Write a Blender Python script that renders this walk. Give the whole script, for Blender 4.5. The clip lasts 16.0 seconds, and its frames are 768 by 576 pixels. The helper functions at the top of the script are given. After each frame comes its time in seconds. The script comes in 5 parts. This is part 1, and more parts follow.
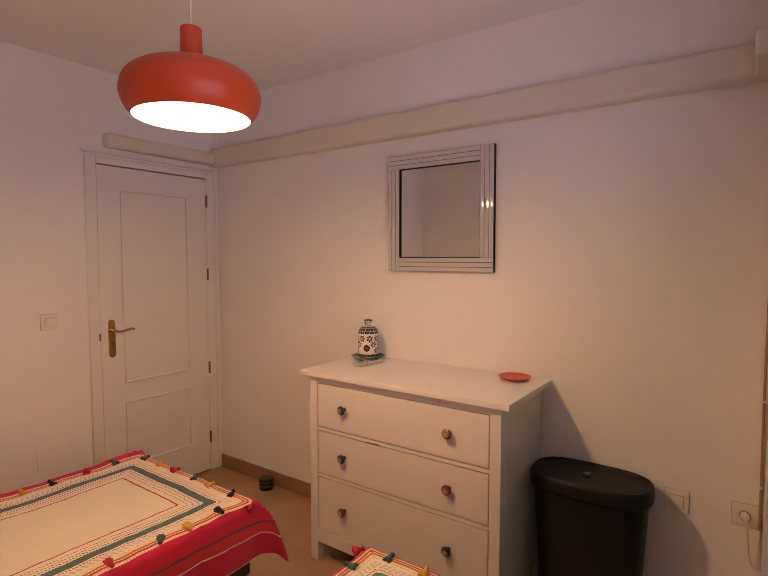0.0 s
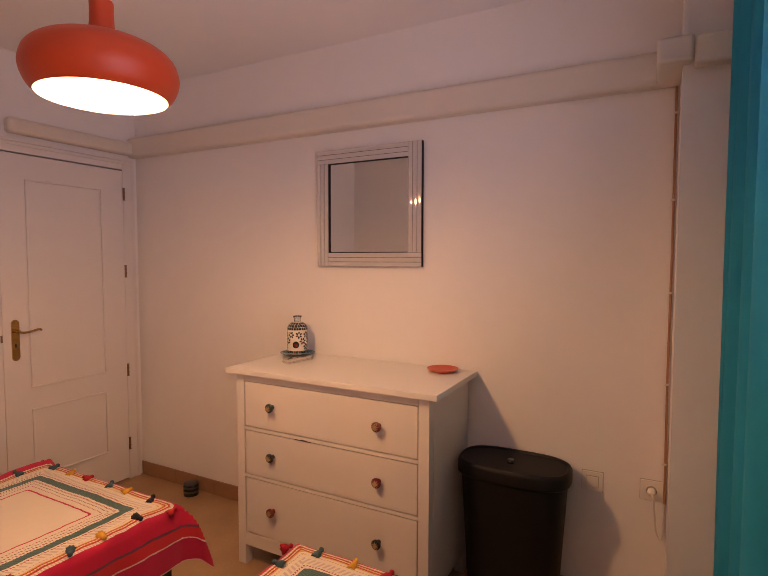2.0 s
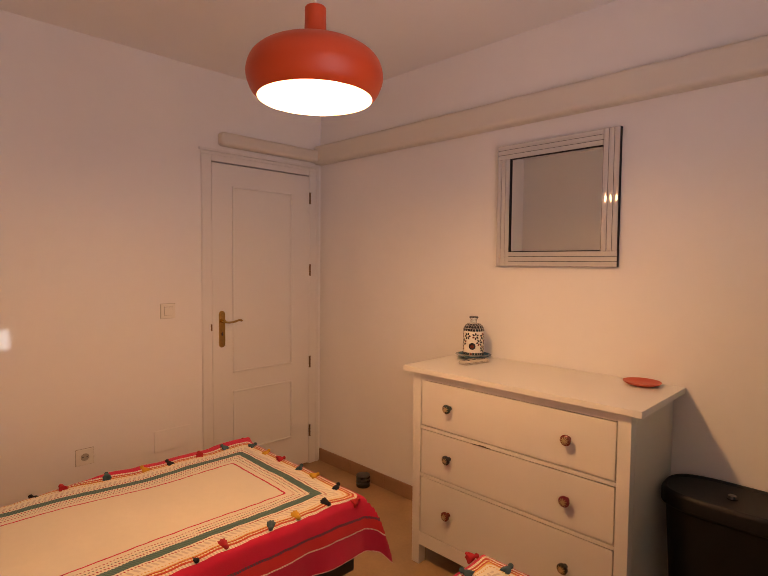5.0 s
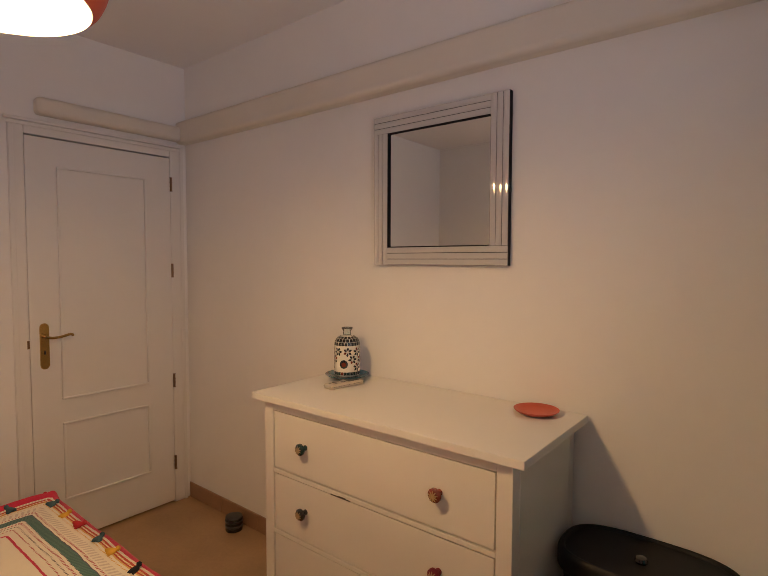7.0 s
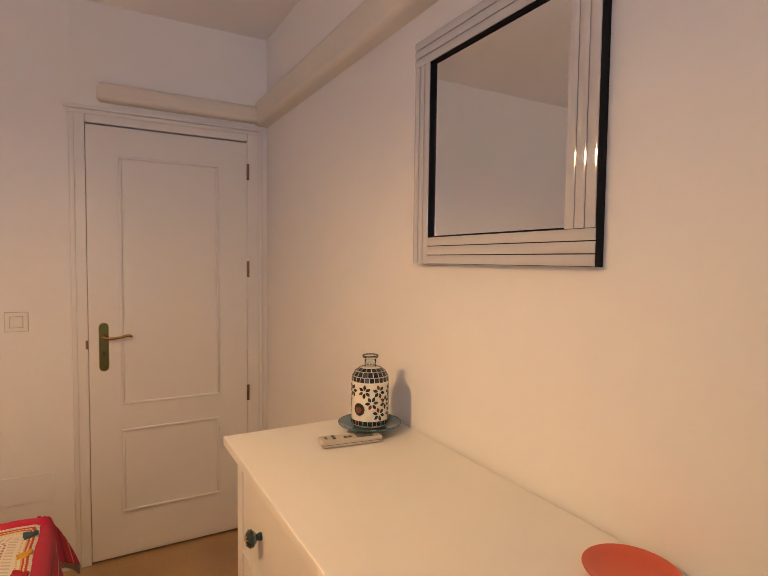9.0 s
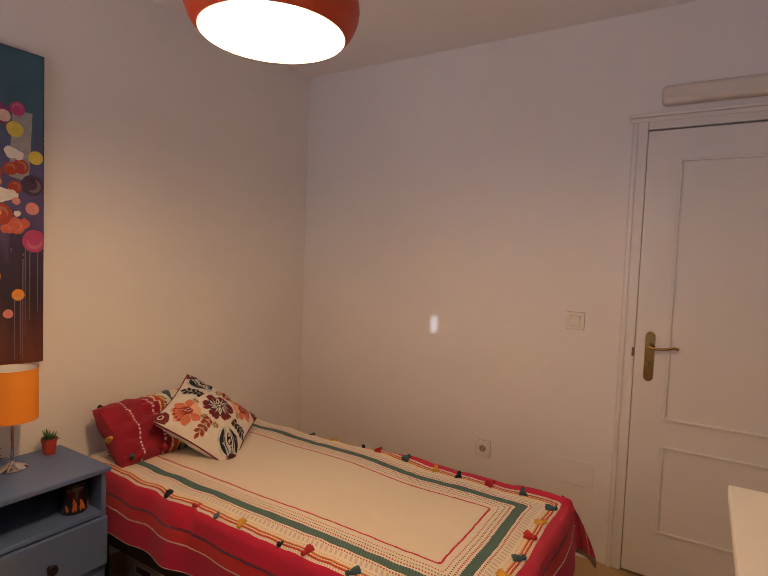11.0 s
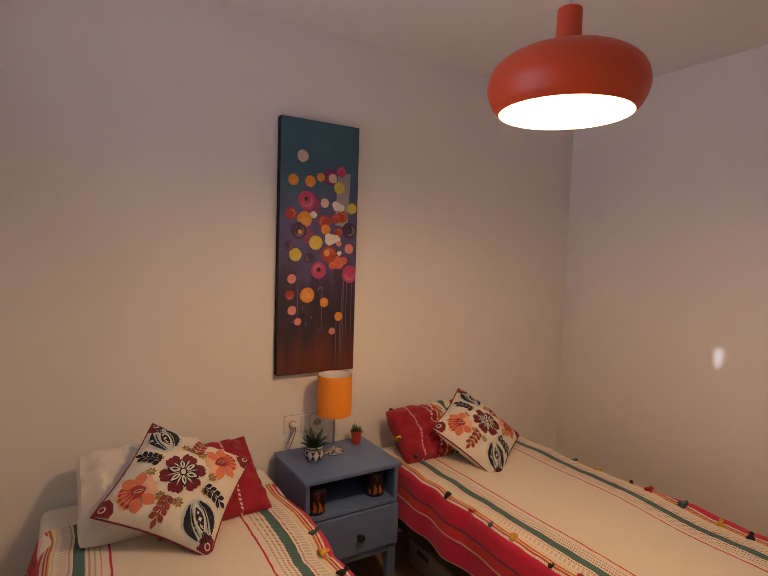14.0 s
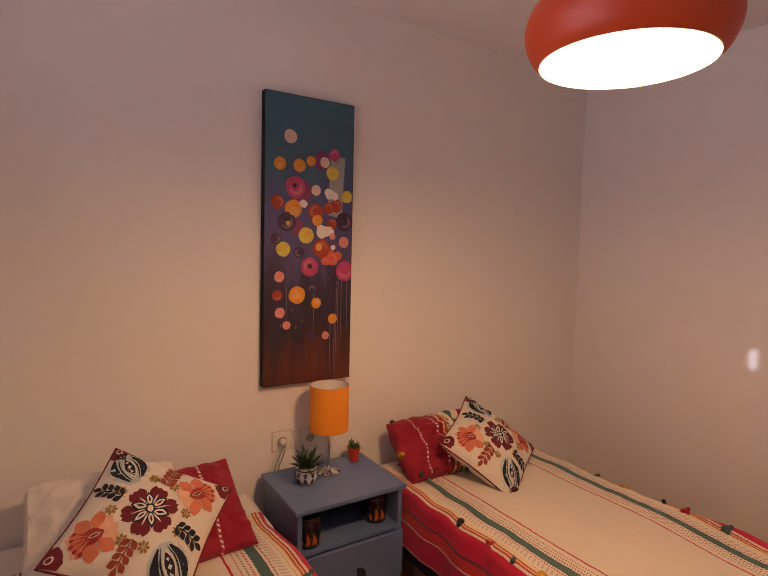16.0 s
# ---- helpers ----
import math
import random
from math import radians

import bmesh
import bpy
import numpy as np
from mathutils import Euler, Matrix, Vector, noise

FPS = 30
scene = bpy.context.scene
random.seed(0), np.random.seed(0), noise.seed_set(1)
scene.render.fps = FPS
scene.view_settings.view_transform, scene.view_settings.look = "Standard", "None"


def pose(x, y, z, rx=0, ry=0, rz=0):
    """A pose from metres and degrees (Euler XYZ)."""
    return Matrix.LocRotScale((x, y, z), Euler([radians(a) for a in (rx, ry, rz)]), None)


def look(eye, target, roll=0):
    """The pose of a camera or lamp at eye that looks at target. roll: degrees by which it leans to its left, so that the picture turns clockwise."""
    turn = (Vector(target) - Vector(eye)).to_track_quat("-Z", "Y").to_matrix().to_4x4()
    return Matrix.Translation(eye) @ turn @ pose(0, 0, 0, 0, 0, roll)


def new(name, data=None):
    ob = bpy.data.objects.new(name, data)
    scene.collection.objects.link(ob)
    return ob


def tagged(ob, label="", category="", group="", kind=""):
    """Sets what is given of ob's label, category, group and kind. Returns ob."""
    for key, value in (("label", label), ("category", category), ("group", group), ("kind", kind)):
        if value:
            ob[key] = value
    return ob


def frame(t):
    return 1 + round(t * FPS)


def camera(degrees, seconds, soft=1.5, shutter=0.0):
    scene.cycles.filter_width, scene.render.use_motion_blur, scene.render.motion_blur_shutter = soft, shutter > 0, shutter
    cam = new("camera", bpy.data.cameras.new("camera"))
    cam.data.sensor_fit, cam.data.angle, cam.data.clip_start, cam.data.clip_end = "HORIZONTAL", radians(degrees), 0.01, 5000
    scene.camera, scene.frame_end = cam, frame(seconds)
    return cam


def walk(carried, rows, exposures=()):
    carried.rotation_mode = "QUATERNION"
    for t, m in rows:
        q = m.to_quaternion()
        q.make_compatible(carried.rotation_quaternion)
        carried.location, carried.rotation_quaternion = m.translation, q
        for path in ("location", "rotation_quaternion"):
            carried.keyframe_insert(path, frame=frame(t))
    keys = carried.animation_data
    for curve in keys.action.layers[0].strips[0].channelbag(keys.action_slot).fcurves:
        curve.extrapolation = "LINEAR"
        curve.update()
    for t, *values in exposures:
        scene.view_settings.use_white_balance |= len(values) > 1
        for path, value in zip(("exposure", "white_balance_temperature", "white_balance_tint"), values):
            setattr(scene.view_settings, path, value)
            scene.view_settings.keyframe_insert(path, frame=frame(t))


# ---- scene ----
cam = camera(73.3, 16.0, soft=0.95)
PATH = [
    (0, (0.085, 0.045, 1.502), (-1.07, 1.674, 1.386), 0.0),
    (0.5, (0.08, 0.046, 1.495), (-1.044, 1.696, 1.386), 0.1),
    (1, (0.082, 0.05, 1.49), (-0.985, 1.737, 1.378), 0.1),
    (1.5, (0.091, 0.058, 1.47), (-0.902, 1.79, 1.362), 0.1),
    (2, (0.095, 0.058, 1.469), (-0.838, 1.823, 1.359), 0.1),
    (2.5, (0.085, 0.056, 1.466), (-0.817, 1.837, 1.361), 0.2),
    (3, (0.057, 0.04, 1.465), (-0.863, 1.813, 1.36), 0.2),
    (3.5, (0.03, 0.021, 1.457), (-0.978, 1.745, 1.359), 0.3),
    (4, (0.014, 0.011, 1.45), (-1.15, 1.635, 1.352), 0.3),
    (4.2, (0.008, 0.011, 1.448), (-1.223, 1.585, 1.351), 0.4),
    (6.3, (-0.122, 0.342, 1.436), (-1.608, 1.677, 1.338), 0.3),
    (6.5, (-0.119, 0.425, 1.448), (-1.54, 1.829, 1.348), 0.3),
    (7, (-0.122, 0.662, 1.447), (-1.367, 2.224, 1.344), 0.2),
    (7.5, (-0.148, 0.908, 1.463), (-1.232, 2.586, 1.361), 0.1),
    (8, (-0.173, 1.164, 1.449), (-1.34, 2.785, 1.348), 0.3),
    (8.5, (-0.223, 1.381, 1.426), (-1.669, 2.758, 1.323), 0.3),
    (9, (-0.284, 1.551, 1.439), (-2.023, 2.532, 1.335), 0.7),
    (9.5, (-0.351, 1.657, 1.446), (-2.293, 2.125, 1.344), 1.0),
    (10, (-0.432, 1.669, 1.43), (-2.425, 1.542, 1.323), 1.3),
    (10.2, (-0.438, 1.695, 1.41), (-2.403, 1.334, 1.31), 1.5),
    (12.3, (-0.225, 1.874, 1.424), (-1.488, 0.331, 1.266), 2.2),
    (12.5, (-0.225, 1.884, 1.433), (-1.45, 0.311, 1.275), 2.1),
    (13, (-0.207, 1.869, 1.433), (-1.378, 0.252, 1.304), 2.0),
    (13.5, (-0.198, 1.853, 1.481), (-1.312, 0.197, 1.36), 1.9),
    (14, (-0.176, 1.825, 1.54), (-1.216, 0.122, 1.408), 1.8),
    (14.5, (-0.152, 1.819, 1.585), (-1.099, 0.064, 1.432), 1.7),
    (15, (-0.154, 1.809, 1.542), (-1.018, 0.009, 1.414), 1.5),
    (15.5, (-0.181, 1.678, 1.518), (-1.068, -0.11, 1.393), 1.4),
    (16, (-0.288, 1.562, 1.526), (-1.36, -0.12, 1.383), 1.4),
]
EXPOSURES = [(0.0, 0.03, 7000, 24), (1.5, 0.03, 7300, 32), (3.0, 0.13, 8200, 40), (4.2, 0.13, 8800, 36), (6.4, 0.0, 6950, 11), (7.0, -0.15, 6800, 9), (7.5, -0.2, 6700, 18), (8.0, 0.3, 6800, 6), (8.5, 0.35, 6800, 8), (9.0, 0.33, 6900, 10), (9.6, 0.18, 6450, 8), (10.2, 0.02, 6500, 16), (12.4, -0.09, 6400, 9), (14.0, -0.13, 6400, 14), (15.0, -0.14, 6900, 24), (16.0, -0.08, 7100, 29)]
walk(cam, [(t, look(eye, target, roll)) for t, eye, target, roll in PATH], EXPOSURES)
# ---- light ----
world = bpy.data.worlds.new("world")
scene.world = world
world.use_nodes = True
wn = world.node_tree
sky = wn.nodes.new("ShaderNodeTexSky")
sky.sky_type, sky.sun_disc = "NISHITA", False
sky.sun_elevation, sky.sun_rotation = radians(9.6), radians(90)
wn.links.new(sky.outputs[0], wn.nodes["Background"].inputs[0])
wn.nodes["Background"].inputs[1].default_value = 0.06

LAMP_COLOUR, LAMP_POWER = (1.0, 0.620, 0.290), 264.0
SKY_COLOUR, SKY_POWER = (0.90, 0.825, 1.0), 3.4
for y in (0.30, 0.97):
    day = new("window_daylight", bpy.data.lights.new("window_daylight", "AREA"))
    day.data.shape, day.data.size, day.data.size_y = "RECTANGLE", 0.60, 1.15
    day.data.energy, day.data.color = SKY_POWER, SKY_COLOUR
    day.data.spread = radians(120)
    day.matrix_world = look((0.50, y, 1.50), (-1.24, y + 0.48, 2.75))
sun = new("sun", bpy.data.lights.new("sun", "SUN"))
sun.data.energy, sun.data.angle, sun.data.color = 1.7, radians(0.53), (0.66, 0.86, 1.0)
SUN_SLOPE = 0.17
sun.matrix_world = look((3.0, 0.49, 1.0 + 3.0 * SUN_SLOPE), (0.0, 0.49, 1.0))


# ---- materials ----
def mat(name, colour, rough=0.6, metal=0.0, vary=0.08, grain=0.04, scale=6.0, bump=0.0, bump_scale=80.0, coat=0.0, sheen=0.0, per_object=0.0):
    """A surface with a base colour that wanders at two scales, and a fine relief."""
    m = bpy.data.materials.new(name)
    m.use_nodes = True
    nt = m.node_tree
    b = nt.nodes["Principled BSDF"]
    co = nt.nodes.new("ShaderNodeTexCoord")
    n1, n2 = nt.nodes.new("ShaderNodeTexNoise"), nt.nodes.new("ShaderNodeTexNoise")
    n1.inputs["Scale"].default_value, n2.inputs["Scale"].default_value = scale, scale * 14
    n1.inputs["Detail"].default_value = 4
    for n in (n1, n2):
        nt.links.new(co.outputs["Object"], n.inputs["Vector"])
    hsv = nt.nodes.new("ShaderNodeHueSaturation")
    hsv.inputs["Color"].default_value = (*colour, 1)
    a = nt.nodes.new("ShaderNodeMath")
    a.operation = "MULTIPLY_ADD"
    a.inputs[1].default_value, a.inputs[2].default_value = 2 * vary, 1 - vary
    nt.links.new(n1.outputs["Fac"], a.inputs[0])
    c = nt.nodes.new("ShaderNodeMath")
    c.operation = "MULTIPLY_ADD"
    c.inputs[1].default_value = 2 * grain
    nt.links.new(n2.outputs["Fac"], c.inputs[0])
    nt.links.new(a.outputs[0], c.inputs[2])
    last = c
    if per_object:
        info = nt.nodes.new("ShaderNodeObjectInfo")
        last = nt.nodes.new("ShaderNodeMath")
        last.operation = "MULTIPLY_ADD"
        last.inputs[1].default_value = per_object
        nt.links.new(info.outputs["Random"], last.inputs[0])
        nt.links.new(c.outputs[0], last.inputs[2])
    nt.links.new(last.outputs[0], hsv.inputs["Value"])
    nt.links.new(hsv.outputs[0], b.inputs["Base Color"])
    b.inputs["Roughness"].default_value, b.inputs["Metallic"].default_value = rough, metal
    b.inputs["Coat Weight"].default_value = coat
    b.inputs["Sheen Weight"].default_value = sheen
    if bump:
        n3, bp = nt.nodes.new("ShaderNodeTexNoise"), nt.nodes.new("ShaderNodeBump")
        n3.inputs["Scale"].default_value, n3.inputs["Detail"].default_value = bump_scale, 3
        nt.links.new(co.outputs["Object"], n3.inputs["Vector"])
        nt.links.new(n3.outputs["Fac"], bp.inputs["Height"])
        bp.inputs["Strength"].default_value, bp.inputs["Distance"].default_value = bump, 0.004
        nt.links.new(bp.outputs[0], b.inputs["Normal"])
    return m


def glass(name, colour=(0.9, 0.95, 0.95)):
    m = mat(name, colour, 0.02, vary=0.0, grain=0.0)
    b = m.node_tree.nodes["Principled BSDF"]
    b.inputs["Transmission Weight"].default_value, b.inputs["IOR"].default_value = 1.0, 1.45
    return m


def emitter(name, colour, strength):
    m = bpy.data.materials.new(name)
    m.use_nodes = True
    b = m.node_tree.nodes["Principled BSDF"]
    b.inputs["Base Color"].default_value = (*colour, 1)
    b.inputs["Emission Color"].default_value = (*colour, 1)
    b.inputs["Emission Strength"].default_value = strength
    return m


def woven(name, on, off, period):
    """Cloth whose stripes follow the UV map: u runs along the border, v in from its edge. Lists of (v, colour); dashes mix the two."""
    m = mat(name, (1, 1, 1), 0.9, vary=0.05, grain=0.03, scale=3.0, bump=0.35, bump_scale=420.0, sheen=0.1)
    nt = m.node_tree
    hsv = [n for n in nt.nodes if n.bl_idname == "ShaderNodeHueSaturation"][0]
    uv, sep = nt.nodes.new("ShaderNodeUVMap"), nt.nodes.new("ShaderNodeSeparateXYZ")
    uv.uv_map = "border"
    nt.links.new(uv.outputs[0], sep.inputs[0])
    low, high = -0.30, 0.30
    place = nt.nodes.new("ShaderNodeMapRange")
    place.inputs["From Min"].default_value, place.inputs["From Max"].default_value = low, high
    # threads wander a little, so that no line is ruled
    wander, shift = nt.nodes.new("ShaderNodeTexNoise"), nt.nodes.new("ShaderNodeMath")
    wander.inputs["Scale"].default_value, wander.inputs["Detail"].default_value = 34.0, 3
    nt.links.new(uv.outputs[0], wander.inputs["Vector"])
    shift.operation, shift.inputs[1].default_value = "MULTIPLY_ADD", 0.0060
    nt.links.new(wander.outputs["Fac"], shift.inputs[0])
    nt.links.new(sep.outputs["Y"], shift.inputs[2])
    nt.links.new(shift.outputs[0], place.inputs["Value"])
    ramps = []
    for stops in (on, off):
        r = nt.nodes.new("ShaderNodeValToRGB")
        r.color_ramp.interpolation = "CONSTANT"
        e = r.color_ramp.elements
        while len(e) < len(stops):
            e.new(1.0)
        for k, (v, c) in enumerate(stops):
            e[k].position, e[k].color = (v - low) / (high - low), (*c, 1)
        nt.links.new(place.outputs[0], r.inputs[0])
        ramps.append(r)
    s1, s2, mix = nt.nodes.new("ShaderNodeMath"), nt.nodes.new("ShaderNodeMath"), nt.nodes.new("ShaderNodeMix")
    s1.operation = "MULTIPLY"
    wide = nt.nodes.new("ShaderNodeMath")
    wide.operation, wide.inputs[1].default_value, wide.inputs[2].default_value = "COMPARE", 0.064, 0.0135
    nt.links.new(sep.outputs["Y"], wide.inputs[0])
    rate = nt.nodes.new("ShaderNodeMapRange")
    rate.inputs["To Min"].default_value, rate.inputs["To Max"].default_value = 1.0 / period, 0.55 / period
    nt.links.new(wide.outputs[0], rate.inputs["Value"])
    nt.links.new(rate.outputs[0], s1.inputs[1])
    slant = nt.nodes.new("ShaderNodeMath")
    slant.operation, slant.inputs[1].default_value = "MULTIPLY_ADD", 0.45
    nt.links.new(sep.outputs["Y"], slant.inputs[0])
    nt.links.new(sep.outputs["X"], slant.inputs[2])
    nt.links.new(slant.outputs[0], s1.inputs[0])
    fr = nt.nodes.new("ShaderNodeMath")
    fr.operation = "FRACT"
    nt.links.new(s1.outputs[0], fr.inputs[0])
    s2.operation, s2.inputs[1].default_value = "GREATER_THAN", 0.5
    nt.links.new(fr.outputs[0], s2.inputs[0])
    mix.data_type = "RGBA"
    nt.links.new(s2.outputs[0], mix.inputs[0])
    nt.links.new(ramps[0].outputs[0], mix.inputs[6])
    nt.links.new(ramps[1].outputs[0], mix.inputs[7])
    nt.links.new(mix.outputs[2], hsv.inputs["Color"])
    return m


wall_paint = mat("wall_paint", (0.86, 0.84, 0.81), 0.75, vary=0.04, grain=0.012, scale=1.4, bump=0.12, bump_scale=45)
ceiling_paint = mat("ceiling_paint", (0.86, 0.84, 0.82), 0.8, vary=0.025, grain=0.01, scale=1.4, bump=0.08, bump_scale=40)
casing_paint = mat("casing_paint", (0.74, 0.69, 0.60), 0.5, vary=0.04, grain=0.01, scale=3)
door_paint = mat("door_paint", (0.80, 0.78, 0.74), 0.38, vary=0.015, grain=0.008, scale=3, bump=0.03, bump_scale=30)
floor_tile = mat("floor_tile", (0.37, 0.235, 0.120), 0.34, vary=0.30, grain=0.12, scale=4.5, bump=0.05, bump_scale=60)
skirting_tile = mat("skirting_tile", (0.30, 0.17, 0.095), 0.35, vary=0.18, grain=0.08, scale=12, per_object=0.12)
grout = mat("grout", (0.34, 0.26, 0.19), 0.9, vary=0.1)
dresser_paint = mat("dresser_paint", (0.80, 0.775, 0.71), 0.33, vary=0.012, grain=0.006, scale=4, bump=0.02, bump_scale=60)
# near-black colour that stands in for the shade in narrow gaps
gap_shade = mat("gap_shade", (0.06, 0.045, 0.035), 0.8)
brass = mat("brass", (0.50, 0.33, 0.12), 0.20, 1.0, vary=0.15, scale=30)
dark_brass = mat("dark_brass", (0.22, 0.14, 0.08), 0.4, 0.9, vary=0.2, scale=40)
steel = mat("steel", (0.55, 0.52, 0.48), 0.3, 1.0, vary=0.1, scale=30)
chrome = mat("chrome", (0.60, 0.59, 0.58), 0.06, 1.0, vary=0.02, scale=20)
black_plastic = mat("black_plastic", (0.007, 0.0065, 0.0065), 0.52, vary=0.15, grain=0.1, scale=8, bump=0.12, bump_scale=300)
black_plastic.node_tree.nodes["Principled BSDF"].inputs["Specular IOR Level"].default_value = 0.28
black_edge = mat("black_edge", (0.006, 0.006, 0.007), 0.6)
black_edge.node_tree.nodes["Principled BSDF"].inputs["Specular IOR Level"].default_value = 0.2
mirror_silver = mat("mirror_silver", (0.86, 0.88, 0.87), 0.015, 1.0, vary=0.0, grain=0.0)
mirror_strip = mat("mirror_strip", (0.72, 0.71, 0.69), 0.045, 0.35, vary=0.01, grain=0.0)
socket_plastic = mat("socket_plastic", (0.80, 0.77, 0.70), 0.35, vary=0.02, scale=20)
# darker cream that paints the shade at plate edges, rocker seams and socket wells
socket_shade = mat("socket_shade", (0.42, 0.38, 0.31), 0.5, vary=0.05, scale=20)
hole_dark = mat("hole_dark", (0.05, 0.045, 0.04), 0.6)
cable_white = mat("cable_white", (0.72, 0.69, 0.62), 0.5, vary=0.04, scale=20)
cable_grey = mat("cable_grey", (0.20, 0.18, 0.16), 0.5, vary=0.05, scale=20)
cable_copper = mat("cable_copper", (0.42, 0.22, 0.12), 0.5, vary=0.1, scale=20)
shade_red = mat("shade_red", (0.56, 0.062, 0.014), 0.44, vary=0.03, grain=0.01, scale=6)
shade_white = mat("shade_white", (0.88, 0.85, 0.80), 0.6, vary=0.01, grain=0.0)
bulb_glow = emitter("bulb_glow", LAMP_COLOUR, LAMP_POWER)
night_blue = mat("night_blue", (0.105, 0.168, 0.325), 0.38, vary=0.10, grain=0.05, scale=5, bump=0.06, bump_scale=50)
# darkened copy of the blue, with the shade inside the table put into the colour
night_shaded = mat("night_shaded", (0.05, 0.06, 0.09), 0.6, vary=0.1, scale=5)
knob_cream = mat("knob_cream", (0.42, 0.29, 0.14), 0.3, vary=0.2, scale=60, coat=0.4)
knob_black = mat("knob_black", (0.015, 0.015, 0.018), 0.2, vary=0.1, coat=0.5, scale=20)
orange_shade = mat("orange_shade", (0.85, 0.30, 0.022), 0.75, vary=0.03, grain=0.05, scale=10, bump=0.2, bump_scale=300)
leaf_green = mat("leaf_green", (0.028, 0.062, 0.030), 0.5, vary=0.3, scale=30)
leaf_light = mat("leaf_light", (0.06, 0.13, 0.045), 0.5, vary=0.3, scale=30)
soil = mat("soil", (0.04, 0.025, 0.018), 0.95, vary=0.3, scale=60, bump=0.8, bump_scale=200)
pot_white = mat("pot_white", (0.75, 0.74, 0.72), 0.3, vary=0.03, scale=20)
pot_navy = mat("pot_navy", (0.025, 0.035, 0.085), 0.3, vary=0.1, scale=20)
pot_red = mat("pot_red", (0.55, 0.055, 0.03), 0.45, vary=0.08, scale=20)
candle_black = mat("candle_black", (0.010, 0.009, 0.010), 0.25, vary=0.2, coat=0.4, scale=20)
candle_orange = mat("candle_orange", (0.34, 0.085, 0.018), 0.4, vary=0.25, scale=40)
cotton_white = mat("cotton_white", (0.76, 0.72, 0.65), 0.9, vary=0.04, grain=0.04, scale=5, bump=0.3, bump_scale=300, sheen=0.1)
cushion_cloth = mat("cushion_cloth", (0.74, 0.70, 0.61), 0.9, vary=0.05, grain=0.06, scale=6, bump=0.35, bump_scale=350, sheen=0.1)
print_maroon = mat("print_maroon", (0.17, 0.017, 0.028), 0.9, vary=0.2, grain=0.08, scale=14)
print_navy = mat("print_navy", (0.012, 0.016, 0.030), 0.9, vary=0.2, grain=0.08, scale=14)
print_coral = mat("print_coral", (0.66, 0.20, 0.11), 0.9, vary=0.15, grain=0.08, scale=14)
print_red = mat("print_red", (0.36, 0.04, 0.035), 0.9, vary=0.2, grain=0.08, scale=14)
print_gold = mat("print_gold", (0.33, 0.19, 0.04), 0.9, vary=0.2, grain=0.08, scale=14)
print_peach = mat("print_peach", (0.76, 0.45, 0.30), 0.9, vary=0.12, grain=0.08, scale=14)
print_rust = mat("print_rust", (0.30, 0.055, 0.03), 0.9, vary=0.2, grain=0.08, scale=14)
print_pale = mat("print_pale", (0.50, 0.57, 0.57), 0.9, vary=0.1, grain=0.08, scale=14)
bed_black = mat("bed_black", (0.018, 0.017, 0.018), 0.6, vary=0.2, scale=6)
mattress_cloth = mat("mattress_cloth", (0.60, 0.57, 0.52), 0.9, vary=0.05, scale=6, bump=0.2)
carton = mat("carton", (0.30, 0.29, 0.28), 0.7, vary=0.1, scale=8)
carton_dark = mat("carton_dark", (0.035, 0.033, 0.035), 0.6, vary=0.1, scale=8)
carton_white = mat("carton_white", (0.40, 0.38, 0.36), 0.6, vary=0.08, scale=8)
carton_orange = mat("carton_orange", (0.40, 0.09, 0.02), 0.6, vary=0.08, scale=8)
plate_blue = mat("plate_blue", (0.055, 0.15, 0.19), 0.25, vary=0.15, scale=20, coat=0.4)
dish_red = mat("dish_red", (0.58, 0.10, 0.055), 0.42, vary=0.05, scale=14)
bottle_glass = mat("bottle_glass", (0.78, 0.73, 0.62), 0.25, vary=0.05, scale=30, coat=0.4)
clear_glass = glass("clear_glass")
mosaic_black = mat("mosaic_black", (0.014, 0.017, 0.017), 0.2, vary=0.4, scale=60, coat=0.5)
mosaic_rust = mat("mosaic_rust", (0.20, 0.035, 0.020), 0.2, vary=0.3, scale=60, coat=0.5)
mosaic_green = mat("mosaic_green", (0.014, 0.038, 0.034), 0.2, vary=0.3, scale=60, coat=0.5)
remote_plastic = mat("remote_plastic", (0.50, 0.45, 0.37), 0.45, vary=0.04, scale=20)
remote_dark = mat("remote_dark", (0.06, 0.06, 0.06), 0.35, vary=0.1, scale=20)
tin_grey = mat("tin_grey", (0.10, 0.10, 0.10), 0.35, 0.7, vary=0.1, scale=20)
curtain_teal = mat("curtain_teal", (0.014, 0.54, 0.70), 0.75, vary=0.10, grain=0.06, scale=4, bump=0.25, bump_scale=500, sheen=0.2)
nt = curtain_teal.node_tree
through_cloth, both = nt.nodes.new("ShaderNodeBsdfTranslucent"), nt.nodes.new("ShaderNodeMixShader")
through_cloth.inputs[0].default_value, both.inputs[0].default_value = (0.03, 0.74, 0.92, 1), 0.50
nt.links.new(nt.nodes["Principled BSDF"].outputs[0], both.inputs[1])
nt.links.new(through_cloth.outputs[0], both.inputs[2])
nt.links.new(both.outputs[0], nt.nodes["Material Output"].inputs[0])
window_white = mat("window_white", (0.78, 0.78, 0.77), 0.35, vary=0.02, scale=5)
